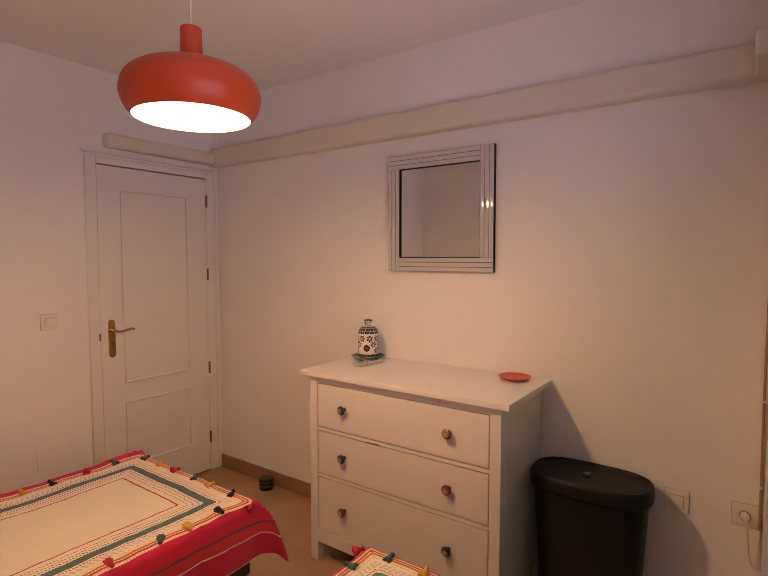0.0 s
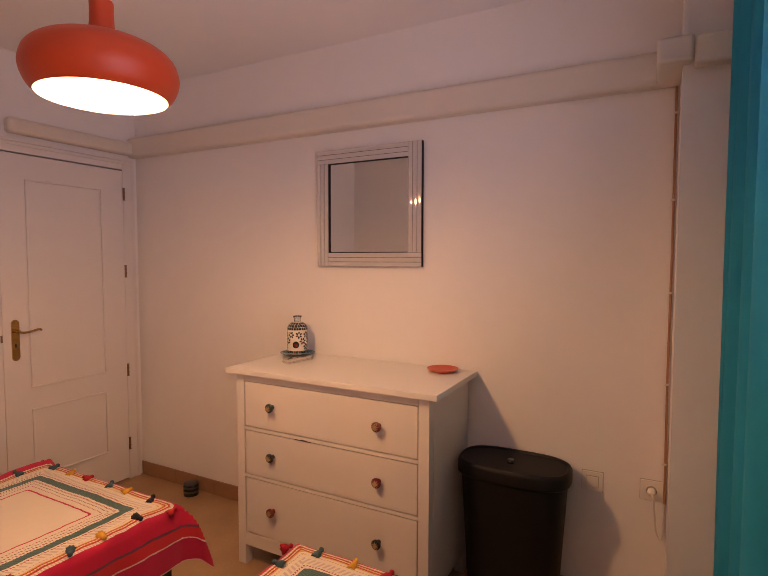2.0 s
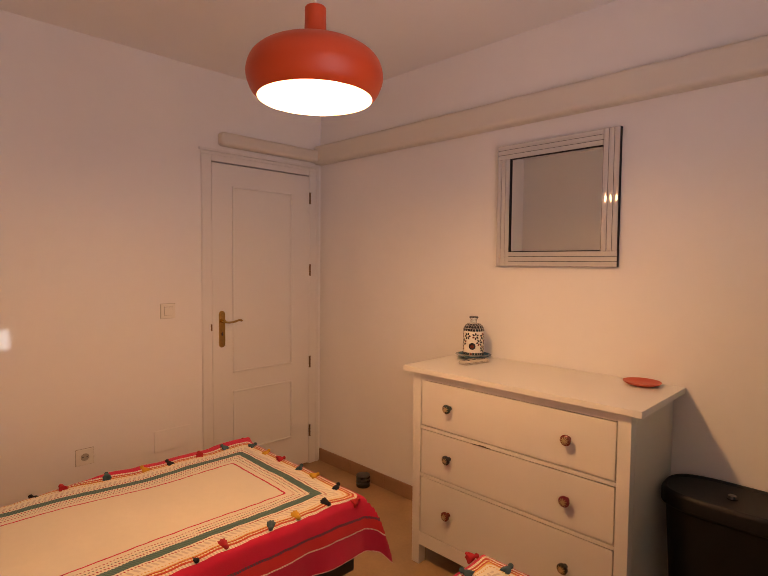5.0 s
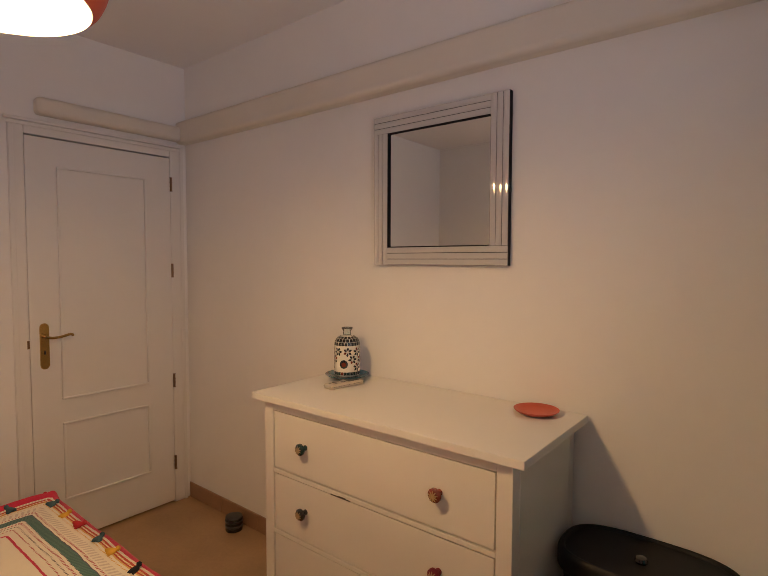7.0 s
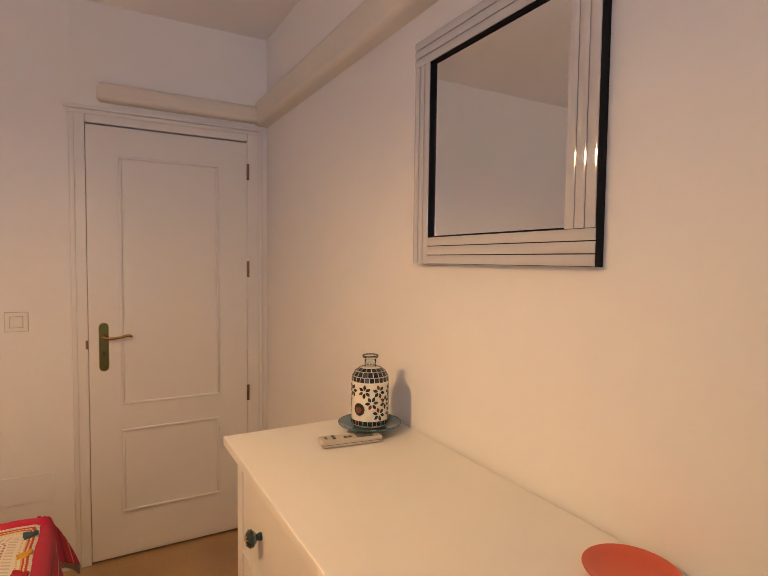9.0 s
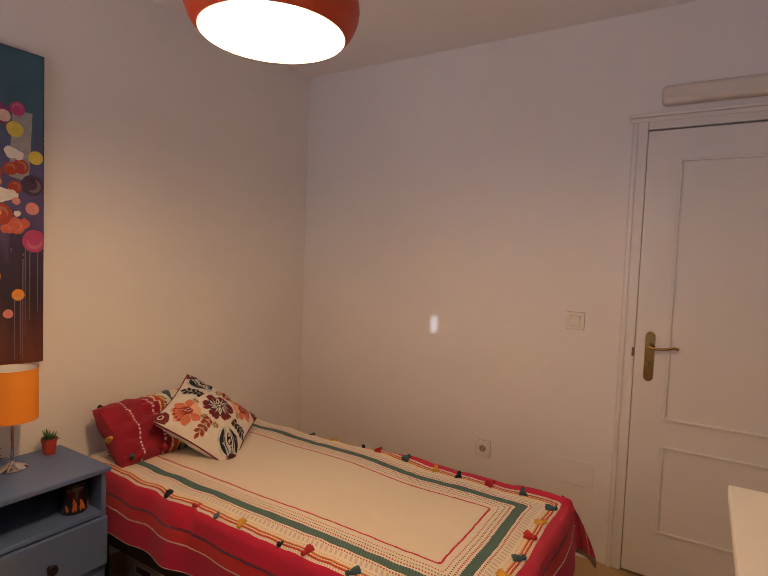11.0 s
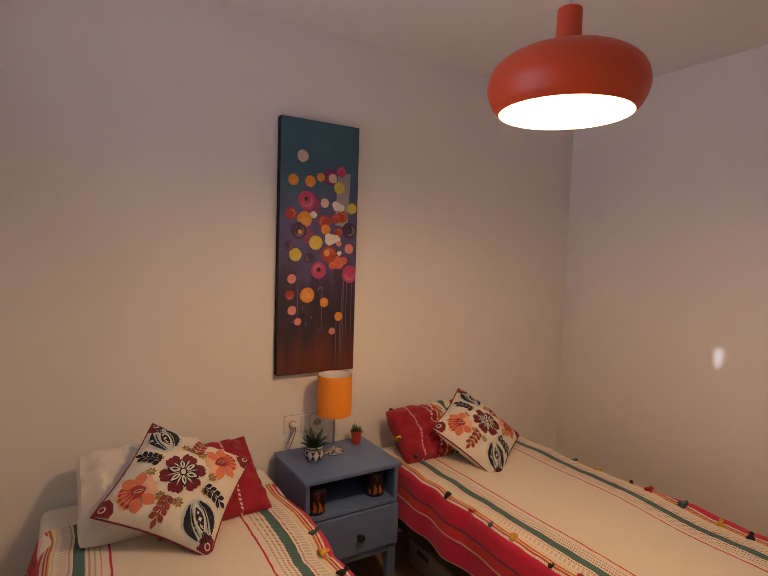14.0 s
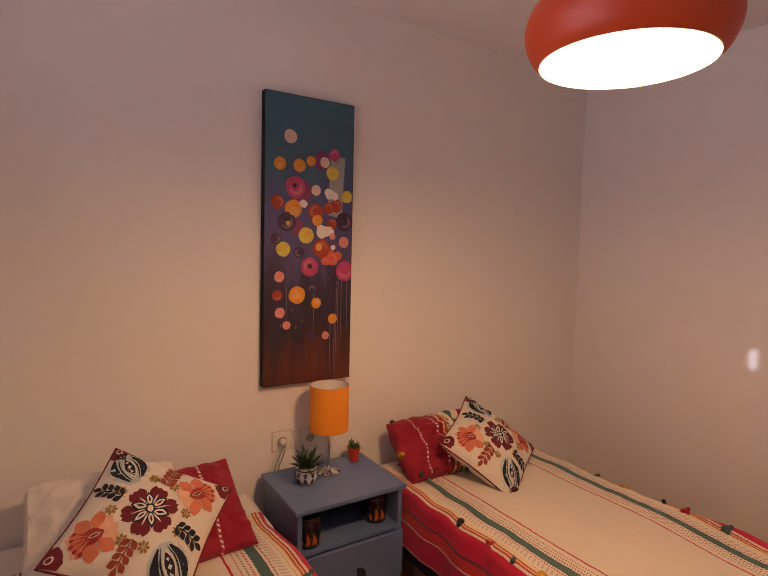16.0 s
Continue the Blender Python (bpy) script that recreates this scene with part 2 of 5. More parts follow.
TASSEL = {
    "black": mat("tassel_black", (0.014, 0.014, 0.018), 0.95, vary=0.2, scale=40),
    "yellow": mat("tassel_yellow", (0.60, 0.33, 0.04), 0.95, vary=0.2, scale=40),
    "red": mat("tassel_red", (0.42, 0.022, 0.03), 0.95, vary=0.2, scale=40),
    "teal": mat("tassel_teal", (0.05, 0.10, 0.115), 0.95, vary=0.2, scale=40),
}
CREAM, RED, DEEP, ORANGE, YELLOW = (0.78, 0.71, 0.58), (0.56, 0.012, 0.058), (0.46, 0.011, 0.060), (0.50, 0.060, 0.030), (0.66, 0.40, 0.12)
TEAL, BLACK, PINK, WHITE, SLATE = (0.048, 0.125, 0.110), (0.025, 0.02, 0.022), (0.40, 0.045, 0.07), (0.78, 0.68, 0.62), (0.10, 0.055, 0.10)
BAND, MOSS = (0.54, 0.024, 0.036), (0.085, 0.175, 0.150)
STRIPES = [(-0.30, WHITE), (-0.2085, DEEP), (-0.128, WHITE), (-0.122, BAND), (-0.085, SLATE), (-0.075, RED),
           (0.0, (0.60, 0.51, 0.43)), (0.009, ORANGE), (0.015, YELLOW), (0.019, ORANGE), (0.024, YELLOW), (0.030, CREAM), (0.036, YELLOW), (0.040, CREAM), (0.052, (0.60, 0.51, 0.43)), (0.076, CREAM), (0.081, PINK),
           (0.088, CREAM), (0.095, SLATE), (0.098, TEAL), (0.128, SLATE), (0.131, CREAM), (0.138, PINK), (0.145, CREAM), (0.1535, (0.13, 0.10, 0.09)), (0.1590, CREAM), (0.170, PINK), (0.1745, CREAM), (0.195, RED), (0.2025, CREAM)]
GAPS = [(-0.30, (0.60, 0.36, 0.37)), (-0.2085, DEEP), (-0.128, (0.60, 0.36, 0.37)), (-0.122, BAND), (-0.085, (0.24, 0.02, 0.055)), (-0.075, RED),
        (0.0, CREAM), (0.009, ORANGE), (0.015, CREAM), (0.019, ORANGE), (0.024, YELLOW), (0.030, CREAM), (0.095, SLATE), (0.098, MOSS), (0.128, CREAM), (0.195, RED), (0.2025, CREAM)]
bedspread_cloth = woven("bedspread_cloth", STRIPES, GAPS, 0.0100)


# ---- building blocks ----
def part(name, bm, material, parent=None, label="", smooth=True):
    me = bpy.data.meshes.new(name)
    bmesh.ops.recalc_face_normals(bm, faces=bm.faces)
    bm.to_mesh(me)
    bm.free()
    me.materials.append(material)
    if smooth:
        flat = [a.data for a in me.attributes if a.name == "flat"]
        keep = [not f.value for f in flat[0]] if flat else [True] * len(me.polygons)
        me.set_sharp_from_angle(angle=radians(38))
        me.polygons.foreach_set("use_smooth", keep)
    ob = new(name, me)
    ob.parent = parent
    if label:
        ob["label"] = label
    return ob


def share(name, me, parent, m, label=""):
    ob = new(name, me)
    ob.parent = parent
    ob.matrix_basis = m
    if label:
        ob["label"] = label
    return ob


def thing(name, m, label, category, group="", kind=""):
    ob = new(name)
    ob.empty_display_size = 0.1
    ob.matrix_basis = m
    return tagged(ob, label, category, group, kind)


def box(x0, x1, y0, y1, z0, z1, bevel=0.0, bm=None, segs=2):
    bm = bm or bmesh.new()
    made = bmesh.ops.create_cube(bm, size=1.0)["verts"]
    for v in made:
        v.co = ((x0 + x1) / 2 + v.co.x * (x1 - x0), (y0 + y1) / 2 + v.co.y * (y1 - y0), (z0 + z1) / 2 + v.co.z * (z1 - z0))
    layer = bm.faces.layers.int.get("flat") or bm.faces.layers.int.new("flat")
    before = [f for v in made for f in v.link_faces]
    if bevel:
        edges = list({e for v in made for e in v.link_edges})
        bmesh.ops.bevel(bm, geom=edges, offset=bevel, segments=segs, profile=0.5, affect="EDGES")
    for f in bm.faces if bevel else before:
        f.normal_update()
        if max(abs(c) for c in f.normal) > 0.9999:
            f[layer] = 1
    return bm


def lathe(profile, segs=40, bm=None, centre=(0, 0), squash=1.0):
    """Turns (radius, height) pairs about z; a radius of 0 closes the end."""
    bm = bm or bmesh.new()
    rings = []
    for r, z in profile:
        if r < 1e-6:
            rings.append([bm.verts.new((centre[0], centre[1], z))])
        else:
            rings.append([bm.verts.new((centre[0] + r * math.cos(2 * math.pi * k / segs), centre[1] + squash * r * math.sin(2 * math.pi * k / segs), z)) for k in range(segs)])
    for a, b in zip(rings, rings[1:]):
        for k in range(segs):
            j = (k + 1) % segs
            loop = [a[k % len(a)], a[j % len(a)], b[j % len(b)], b[k % len(b)]]
            loop = [v for n, v in enumerate(loop) if v not in loop[:n]]
            if len(loop) > 2:
                bm.faces.new(loop)
    return bm


def tube(points, radius, segs=8, bm=None):
    """A round bar along the points."""
    bm = bm or bmesh.new()
    pts = [Vector(p) for p in points]
    rings = []
    side = None
    for k, p in enumerate(pts):
        way = (pts[min(k + 1, len(pts) - 1)] - pts[max(k - 1, 0)]).normalized()
        if side is None:
            side = way.orthogonal().normalized()
        side = (side - way * side.dot(way)).normalized()
        other = way.cross(side)
        rings.append([bm.verts.new(p + radius * (side * math.cos(2 * math.pi * j / segs) + other * math.sin(2 * math.pi * j / segs))) for j in range(segs)])
    for a, b in zip(rings, rings[1:]):
        for j in range(segs):
            bm.faces.new((a[j], a[(j + 1) % segs], b[(j + 1) % segs], b[j]))
    bm.faces.new(rings[0][::-1])
    bm.faces.new(rings[-1])
    return bm


def curve_points(pts, n=8):
    """Points on a smooth line through pts."""
    p = [Vector(q) for q in pts]
    p = [2 * p[0] - p[1], *p, 2 * p[-1] - p[-2]]
    out = []
    for a, b, c, d in zip(p, p[1:], p[2:], p[3:]):
        for k in range(n):
            t = k / n
            out.append(0.5 * (2 * b + (c - a) * t + (2 * a - 5 * b + 4 * c - d) * t * t + (3 * b - a - 3 * c + d) * t ** 3))
    return [*out, p[-2]]


def petal(length, width, n=8, tip=1.0):
    """Outline of a leaf from the origin along +y."""
    up = [(width / 2 * math.sin(math.pi * (k / n) ** tip), length * k / n) for k in range(1, n)]
    return [(0, 0), *up, (0, length), *[(-x, y) for x, y in reversed(up)]]


def disc(r, n=14):
    return [(r * math.cos(2 * math.pi * k / n), r * math.sin(2 * math.pi * k / n)) for k in range(n)]


def placed(outline, x, y, turn=0.0, size=1.0):
    c, s = math.cos(radians(turn)), math.sin(radians(turn))
    return [(x + size * (c * a - s * b), y + size * (s * a + c * b)) for a, b in outline]


def laid(outlines, surface, bm=None):
    """Flat outlines laid on a surface: surface(u, v) gives a point. Each is a fan about its middle, with inner rings."""
    bm = bm or bmesh.new()
    for o in outlines:
        cu, cv = sum(p[0] for p in o) / len(o), sum(p[1] for p in o) / len(o)
        mid = bm.verts.new(surface(cu, cv))
        rings = [[bm.verts.new(surface(cu + f * (u - cu), cv + f * (v - cv))) for u, v in o] for f in (0.34, 0.67, 1.0)]
        n = len(o)
        for k in range(n):
            j = (k + 1) % n
            bm.faces.new((mid, rings[0][k], rings[0][j]))
            for a, b in zip(rings, rings[1:]):
                bm.faces.new((a[k], b[k], b[j], a[j]))
    return bm


# ---- the room ----
WEST, EAST, SOUTH, NORTH, TOP = -2.995, 0.47, -0.478, 2.36, 2.58
floor = tagged(part("floor", box(WEST - 0.15, EAST + 0.25, SOUTH - 0.15, NORTH + 0.15, -0.12, 0.0), floor_tile, smooth=False), "tan mottled stone floor with a dull polish", "floor", kind="structure")
ceiling = tagged(part("ceiling", box(WEST - 0.15, EAST + 0.25, SOUTH - 0.15, NORTH + 0.15, TOP, TOP + 0.12), ceiling_paint, smooth=False), "plain white painted ceiling", "ceiling", kind="structure")
tagged(part("wall_south", box(WEST - 0.15, EAST + 0.25, SOUTH - 0.15, SOUTH, 0, TOP), wall_paint, smooth=False), "white painted plaster wall behind the bed heads", "wall", kind="structure")
tagged(part("wall_north", box(WEST - 0.15, EAST + 0.25, NORTH, NORTH + 0.15, 0, TOP), wall_paint, smooth=False), "white painted plaster wall behind the dresser", "wall", kind="structure")
DOOR_S, DOOR_N, DOOR_TOP = 1.515, 2.262, 2.052
bm = box(WEST - 0.15, WEST, SOUTH, DOOR_S, 0, TOP)
box(WEST - 0.15, WEST, DOOR_N, NORTH, 0, TOP, bm=bm)
box(WEST - 0.15, WEST, DOOR_S, DOOR_N, DOOR_TOP, TOP, bm=bm)
tagged(part("wall_west", bm, wall_paint, smooth=False), "white painted plaster wall with a door opening", "wall", kind="structure")
WIN_S, WIN_N, SILL, HEAD = -0.25, 1.54, 0.92, 2.10
bm = box(EAST, EAST + 0.25, SOUTH, WIN_S, 0, TOP)
box(EAST, EAST + 0.25, WIN_N, NORTH, 0, TOP, bm=bm)
box(EAST, EAST + 0.25, WIN_S, WIN_N, 0, SILL, bm=bm)
box(EAST, EAST + 0.25, WIN_S, WIN_N, HEAD, TOP, bm=bm)
tagged(part("wall_east", bm, wall_paint, smooth=False), "white painted plaster wall with a window opening", "wall", kind="structure")
tagged(part("pillar", box(0.155, EAST, 2.135, NORTH, 0, TOP), wall_paint, smooth=False), "white plastered pillar in the corner beside the curtain", "pillar", kind="structure")


def casing(name, run, along, size=(0.055, 0.13), bottom=2.13, bevel=0.022):
    """A rounded boxed-in pipe along a wall: run is (x0, y0, x1, y1) of its wall line, along the side it stands out to."""
    x0, y0, x1, y1 = run
    d, h = size
    sx, sy = along
    bm = box(min(x0, x1, x0 + sx * d), max(x0, x1, x0 + sx * d), min(y0, y1, y0 + sy * d), max(y0, y1, y0 + sy * d), bottom, bottom + h, bevel=bevel, segs=4)
    return tagged(part(name, bm, casing_paint), "cream painted boxed-in pipe along the top of the wall", "trim", kind="structure")


# an unseen wall added outside the window to block the sun, with one narrow slot that lets it in
OUT, SLOT_Y, SLOT_Z = 1.00, 0.496, 1.068 + (1.00 + 2.995) * SUN_SLOPE
bm = box(OUT, OUT + 0.02, SOUTH - 2, SLOT_Y - 0.018, 0, 4.5)
box(OUT, OUT + 0.02, SLOT_Y + 0.018, NORTH + 2, 0, 4.5, bm=bm)
box(OUT, OUT + 0.02, SLOT_Y - 0.018, SLOT_Y + 0.018, 0, SLOT_Z - 0.048, bm=bm)
box(OUT, OUT + 0.02, SLOT_Y - 0.018, SLOT_Y + 0.018, SLOT_Z + 0.048, 4.5, bm=bm)
tagged(part("sun_blocker", bm, wall_paint, smooth=False), "unseen wall added outside the window to block the sun around one slot", "wall", kind="structure")

casing("trim_north", (WEST - 0.01, NORTH + 0.02, 0.155, NORTH + 0.02), (0, -1), (0.085, 0.128))
casing("trim_pillar", (0.1865, 2.155, EAST + 0.02, 2.155), (0, -1), (0.075, 0.092), 2.118, 0.010)
casing("trim_joint", (0.075, NORTH + 0.02, 0.185, NORTH + 0.02), (0, -1), (0.306, 0.085), 2.134, 0.012)
casing("trim_door", (WEST - 0.02, 1.575, WEST - 0.02, 2.33), (1, 0), (0.075, 0.082), 2.142)


def door():
    """A closed white panel door in its frame. Local x runs along the wall (north), y out into the room."""
    d = thing("door_1", pose(WEST, 0, 0), "closed white panelled interior door with brass handle", "door", kind="structure")
    # frame: jambs and flat architraves, butted
    bm = box(-0.15, 0.0095, DOOR_S - 0.052, DOOR_S + 0.012, 0, 2.118, 0.004)
    box(-0.15, 0.0095, DOOR_N - 0.008, DOOR_N + 0.074, 0, 2.118, 0.004, bm)
    box(-0.15, 0.0095, DOOR_S + 0.0125, DOOR_N - 0.0085, DOOR_TOP - 0.006, 2.118, 0.004, bm)
    part("door_frame", bm, door_paint, d)
    bm = box(0.0100, 0.0155, DOOR_S - 0.050, DOOR_S - 0.030, 0, 2.080, 0.003)
    box(0.0100, 0.018, DOOR_S - 0.060, DOOR_N + 0.050, 2.081, 2.100, 0.004, bm)
    box(0.0100, 0.024, DOOR_S - 0.070, DOOR_N + 0.050, 2.101, 2.117, 0.004, bm)
    box(0.0100, 0.0155, DOOR_N + 0.051, DOOR_N + 0.072, 0, 2.116, 0.003, bm)
    part("architrave", bm, door_paint, d)
    y0, y1, z0, z1 = DOOR_S + 0.0135, DOOR_N - 0.0082, 0.012, 2.039
    leaf = part("leaf", box(-0.035, 0.008, y0, y1, z0, z1, 0.003), door_paint, d)
    # dark sheet behind the leaf, for the shade in the gap around it
    part("gap", box(-0.06, -0.04, y0 - 0.006, y1 + 0.006, 0.002, DOOR_TOP - 0.004), gap_shade, d)
    for a, b in ((0.745, 1.908), (0.227, 0.629)):
        p0, p1 = 1.660, 2.108
        bm = bmesh.new()
        # raised moulding with a stepped field
        for grow, lift in ((0.0, 0.0190),):
            w = 0.012
            u0, u1, v0, v1 = p0 + grow, p1 - grow, a + grow, b - grow
            box(0.0075, lift, u0, u1, v0, v0 + w, 0.004, bm)
            box(0.0075, lift, u0, u1, v1 - w, v1, 0.004, bm)
            box(0.0075, lift, u0, u0 + w, v0 + w, v1 - w, 0.004, bm)
            box(0.0075, lift, u1 - w, u1, v0 + w, v1 - w, 0.004, bm)
        part("panel_moulding", bm, door_paint, leaf)
    for z in (1.889, 1.389, 0.739, 0.245):
        bm = tube([(0.016, y1 + 0.002, z - 0.038), (0.016, y1 + 0.002, z + 0.038)], 0.0065, 10)
        for k in (-0.038, -0.012, 0.012, 0.038):
            tube([(0.016, y1 + 0.002, z + k - 0.002), (0.016, y1 + 0.002, z + k + 0.002)], 0.008, 10, bm)
        part("hinge", bm, dark_brass, d)
    handle = part("handle_plate", handle_plate(), brass, leaf, "long brass back plate with rounded ends")
    bm = tube([(0.014, 1.590, 1.075), (0.046, 1.590, 1.075)], 0.010, 12)
    tube(curve_points([(0.046, 1.585, 1.075), (0.050, 1.612, 1.068), (0.050, 1.650, 1.070), (0.049, 1.688, 1.078), (0.046, 1.706, 1.073)], 5), 0.0065, 10, bm)
    part("lever", bm, brass, leaf)
    part("keyhole", box(0.0135, 0.0165, 1.586, 1.592, 0.985, 1.005, 0.001), hole_dark, leaf)
    part("latch_plate", box(0.0085, 0.0105, y0 - 0.012, y0 - 0.002, 1.020, 1.060), dark_brass, d)
    return d


def handle_plate():
    bm = bmesh.new()
    outline = []
    for k in range(9):
        a = math.pi * k / 8
        outline.append((1.590 + 0.021 * math.cos(a), 1.118 + 0.021 * math.sin(a)))
    for k in range(9):
        a = math.pi + math.pi * k / 8
        outline.append((1.590 + 0.021 * math.cos(a), 0.932 + 0.021 * math.sin(a)))
    low = [bm.verts.new((0.008, y, z)) for y, z in outline]
    top = [bm.verts.new((0.013, 1.590 + (y - 1.590) * 0.9, 1.025 + (z - 1.025) * 0.98)) for y, z in outline]
    for k in range(len(outline)):
        j = (k + 1) % len(outline)
        bm.faces.new((low[k], low[j], top[j], top[k]))
    bm.faces.new(top)
    return bm


door()

# window in the east wall, with a frame of two casements and glass
win = thing("window_1", pose(EAST + 0.17, 0, 0), "white framed two-pane window in the plaster wall", "window", kind="structure")
bm = box(0, 0.06, WIN_S + 0.001, WIN_N - 0.001, SILL + 0.001, SILL + 0.06, 0.004)
box(0, 0.06, WIN_S + 0.001, WIN_N - 0.001, HEAD - 0.06, HEAD - 0.001, 0.004, bm)
mid = (WIN_S + WIN_N) / 2
for a, b in ((WIN_S + 0.001, WIN_S + 0.06), (mid - 0.04, mid + 0.04), (WIN_N - 0.06, WIN_N - 0.001)):
    box(0, 0.06, a, b, SILL + 0.061, HEAD - 0.061, 0.004, bm)
part("window_frame", bm, window_white, win)
for a, b in ((WIN_S + 0.061, mid - 0.041), (mid + 0.041, WIN_N - 0.061)):
    pane = part("pane", box(0.026, 0.032, a, b, SILL + 0.062, HEAD - 0.062), clear_glass, win, smooth=False)
    pane.visible_shadow = False
part("window_sill", box(-0.19, -0.002, WIN_S - 0.03, WIN_N + 0.03, SILL - 0.03, SILL - 0.001, 0.006), window_white, win)


def curtain(y0, y1, x, z0, z1, folds, label, seed):
    """A hanging cloth of deep folds along the east wall."""
    bm = bmesh.new()
    n, rows = folds * 14, 26
    grid = []
    for r in range(rows + 1):
        f = r / rows
        z = z1 + (z0 - z1) * f
        line = []
        for k in range(n + 1):
            s = k / n
            wob = noise.noise((s * 5, f * 1.3, seed))
            a = 2 * math.pi * folds * s + 0.9 * wob
            depth = (0.054 + 0.008 * f) * (1 + 0.35 * noise.noise((s * 3, 4, seed)))
            line.append(bm.verts.new((x + depth * math.sin(a) + 0.012 * wob * f, y0 + (y1 - y0) * s + 0.016 * math.cos(a) * (0.4 + f) - 0.020 * f * (s > 0.9), z)))
        grid.append(line)
    for a, b in zip(grid, grid[1:]):
        for k in range(n):
            bm.faces.new((a[k], a[k + 1], b[k + 1], b[k]))
    bmesh.ops.solidify(bm, geom=bm.faces, thickness=0.0015)
    c = thing("curtain", pose(0, 0, 0), label, "curtain")
    part("cloth", bm, curtain_teal, c)
    part("heading_tape", box(x - 0.006, x + 0.006, y0, y1, z1 - 0.05, z1 - 0.006, 0.003), curtain_teal, c)
    return c


tagged(part("curtain_rail", tube([(0.332, -0.40, 2.505), (0.332, 2.09, 2.505)], 0.012, 12), steel), "slim metal curtain rail under the ceiling", "curtain rail")
for y in (-0.35, 0.85, 2.05):
    tagged(part("rail_bracket", box(0.320, EAST + 0.003, y - 0.01, y + 0.01, 2.518, 2.538, 0.003), steel), "small metal bracket of the curtain rail", "bracket", "brackets of the curtain rail")
curtain(1.31, 2.075, 0.338, 0.03, 2.495, 4, "teal curtain gathered in deep folds beside the pillar", 3.0)


# ---- wall fittings ----
def on_wall(wall, along, z):
    """A pose on a wall: local x to the right as one looks at it, y up, z out into the room."""
    if wall == "north":
        return Matrix.Translation((along, NORTH, z)) @ pose(0, 0, 0, 90, 0, 0)
    if wall == "south":
        return Matrix.Translation((along, SOUTH, z)) @ pose(0, 0, 0, 90, 0, 180)
    return Matrix.Translation((WEST, along, z)) @ pose(0, 0, 0, 90, 0, 90)


def wall_switch(wall, along, z, label):
    s = thing("light_switch", on_wall(wall, along, z), label, "switch")
    part("plate", box(-0.041, 0.041, -0.041, 0.041, 0, 0.0100, 0.0025), socket_plastic, s)
    # darker rim added at the wall for the plate's edge shadow, and a shaded rocker seam
    part("edge_shadow", box(-0.0428, 0.0428, -0.0428, 0.0428, 0, 0.0022), socket_shade, s)
    part("rocker_gap", box(-0.0247, 0.0247, -0.0247, 0.0247, 0.0098, 0.0102), socket_shade, s)
    part("rocker", box(-0.023, 0.023, -0.023, 0.023, 0.0103, 0.017, 0.003), socket_plastic, s)
    return s


def wall_socket(wall, along, z, label):
    s = thing("wall_socket", on_wall(wall, along, z), label, "socket")
    part("plate", box(-0.041, 0.041, -0.041, 0.041, 0, 0.0082, 0.0025), socket_plastic, s)
    # darker rim added at the wall, drawn as the shadow round the plate
    part("edge_shadow", box(-0.0428, 0.0428, -0.0428, 0.0428, 0, 0.0022), socket_shade, s)
    part("socket_ring", lathe([(0.0235, 0.0085), (0.0235, 0.012), (0.0205, 0.012), (0.0195, 0.009)], 28), socket_plastic, s)
    part("socket_well", lathe([(0, 0.0084), (0.0193, 0.0084), (0.0193, 0.0092), (0, 0.0092)], 28), socket_shade, s)
    for x in (-0.0095, 0.0095):
        part("socket_hole", lathe([(0, 0.0094), (0.0028, 0.0094), (0.0028, 0.0099), (0, 0.0099)], 10, centre=(x, 0)), hole_dark, s)
    return s


wall_switch("west", 1.260, 1.157, "cream square light switch beside the door")
wall_switch("north", -0.122, 0.537, "cream square light switch low on the wall")
wall_socket("west", 0.822, 0.425, "cream wall socket low above the bed")
wall_socket("north", 0.100, 0.543, "cream wall socket in the corner with a plug")
wall_socket("south", -1.087, 0.708, "cream wall socket above the bedside table with a plug")
wall_socket("south", -1.217, 0.702, "cream wall socket above the bedside table")
blank = thing("blank_plate", on_wall("south", -1.152, 0.705), "cream blank cover plate between two sockets", "cover plate")
part("plate", box(-0.023, 0.023, -0.041, 0.041, 0, 0.008, 0.003), socket_plastic, blank)
cover = thing("cover_panel", on_wall("west", 1.280, 0.413), "white painted access panel set in the wall", "cover panel")
part("panel", box(-0.104, 0.104, -0.062, 0.062, 0, 0.005, 0.002), wall_paint, cover)


def plug(m, wire, label, cable, cord, thick=0.0033):
    p = thing("plug", m, label, "plug")
    part("plug_body", lathe([(0, 0.014), (0.015, 0.014), (0.0155, 0.028), (0.012, 0.038), (0.005, 0.046), (0, 0.046)], 24), cable, p)
    part("cord", tube(curve_points(wire, 8), thick, 8), cord, p)
    return p


plug(on_wall("south", -1.087, 0.708), [(0, 0, 0.044), (-0.005, -0.03, 0.052), (-0.012, -0.075, 0.035), (-0.020, -0.120, 0.022), (-0.03, -0.30, 0.015)], "white plug with a thin grey cord in the socket", cable_white, cable_grey, 0.0022)
spare = thing("lamp_cord", on_wall("south", -1.087, 0.708), "thin grey cord hanging from the plug to the table", "cord")
part("cord", tube(curve_points([(-0.004, -0.010, 0.040), (-0.020, -0.035, 0.048), (-0.034, -0.080, 0.034), (-0.040, -0.140, 0.024), (-0.050, -0.32, 0.018)], 8), 0.0022, 8), cable_grey, spare)
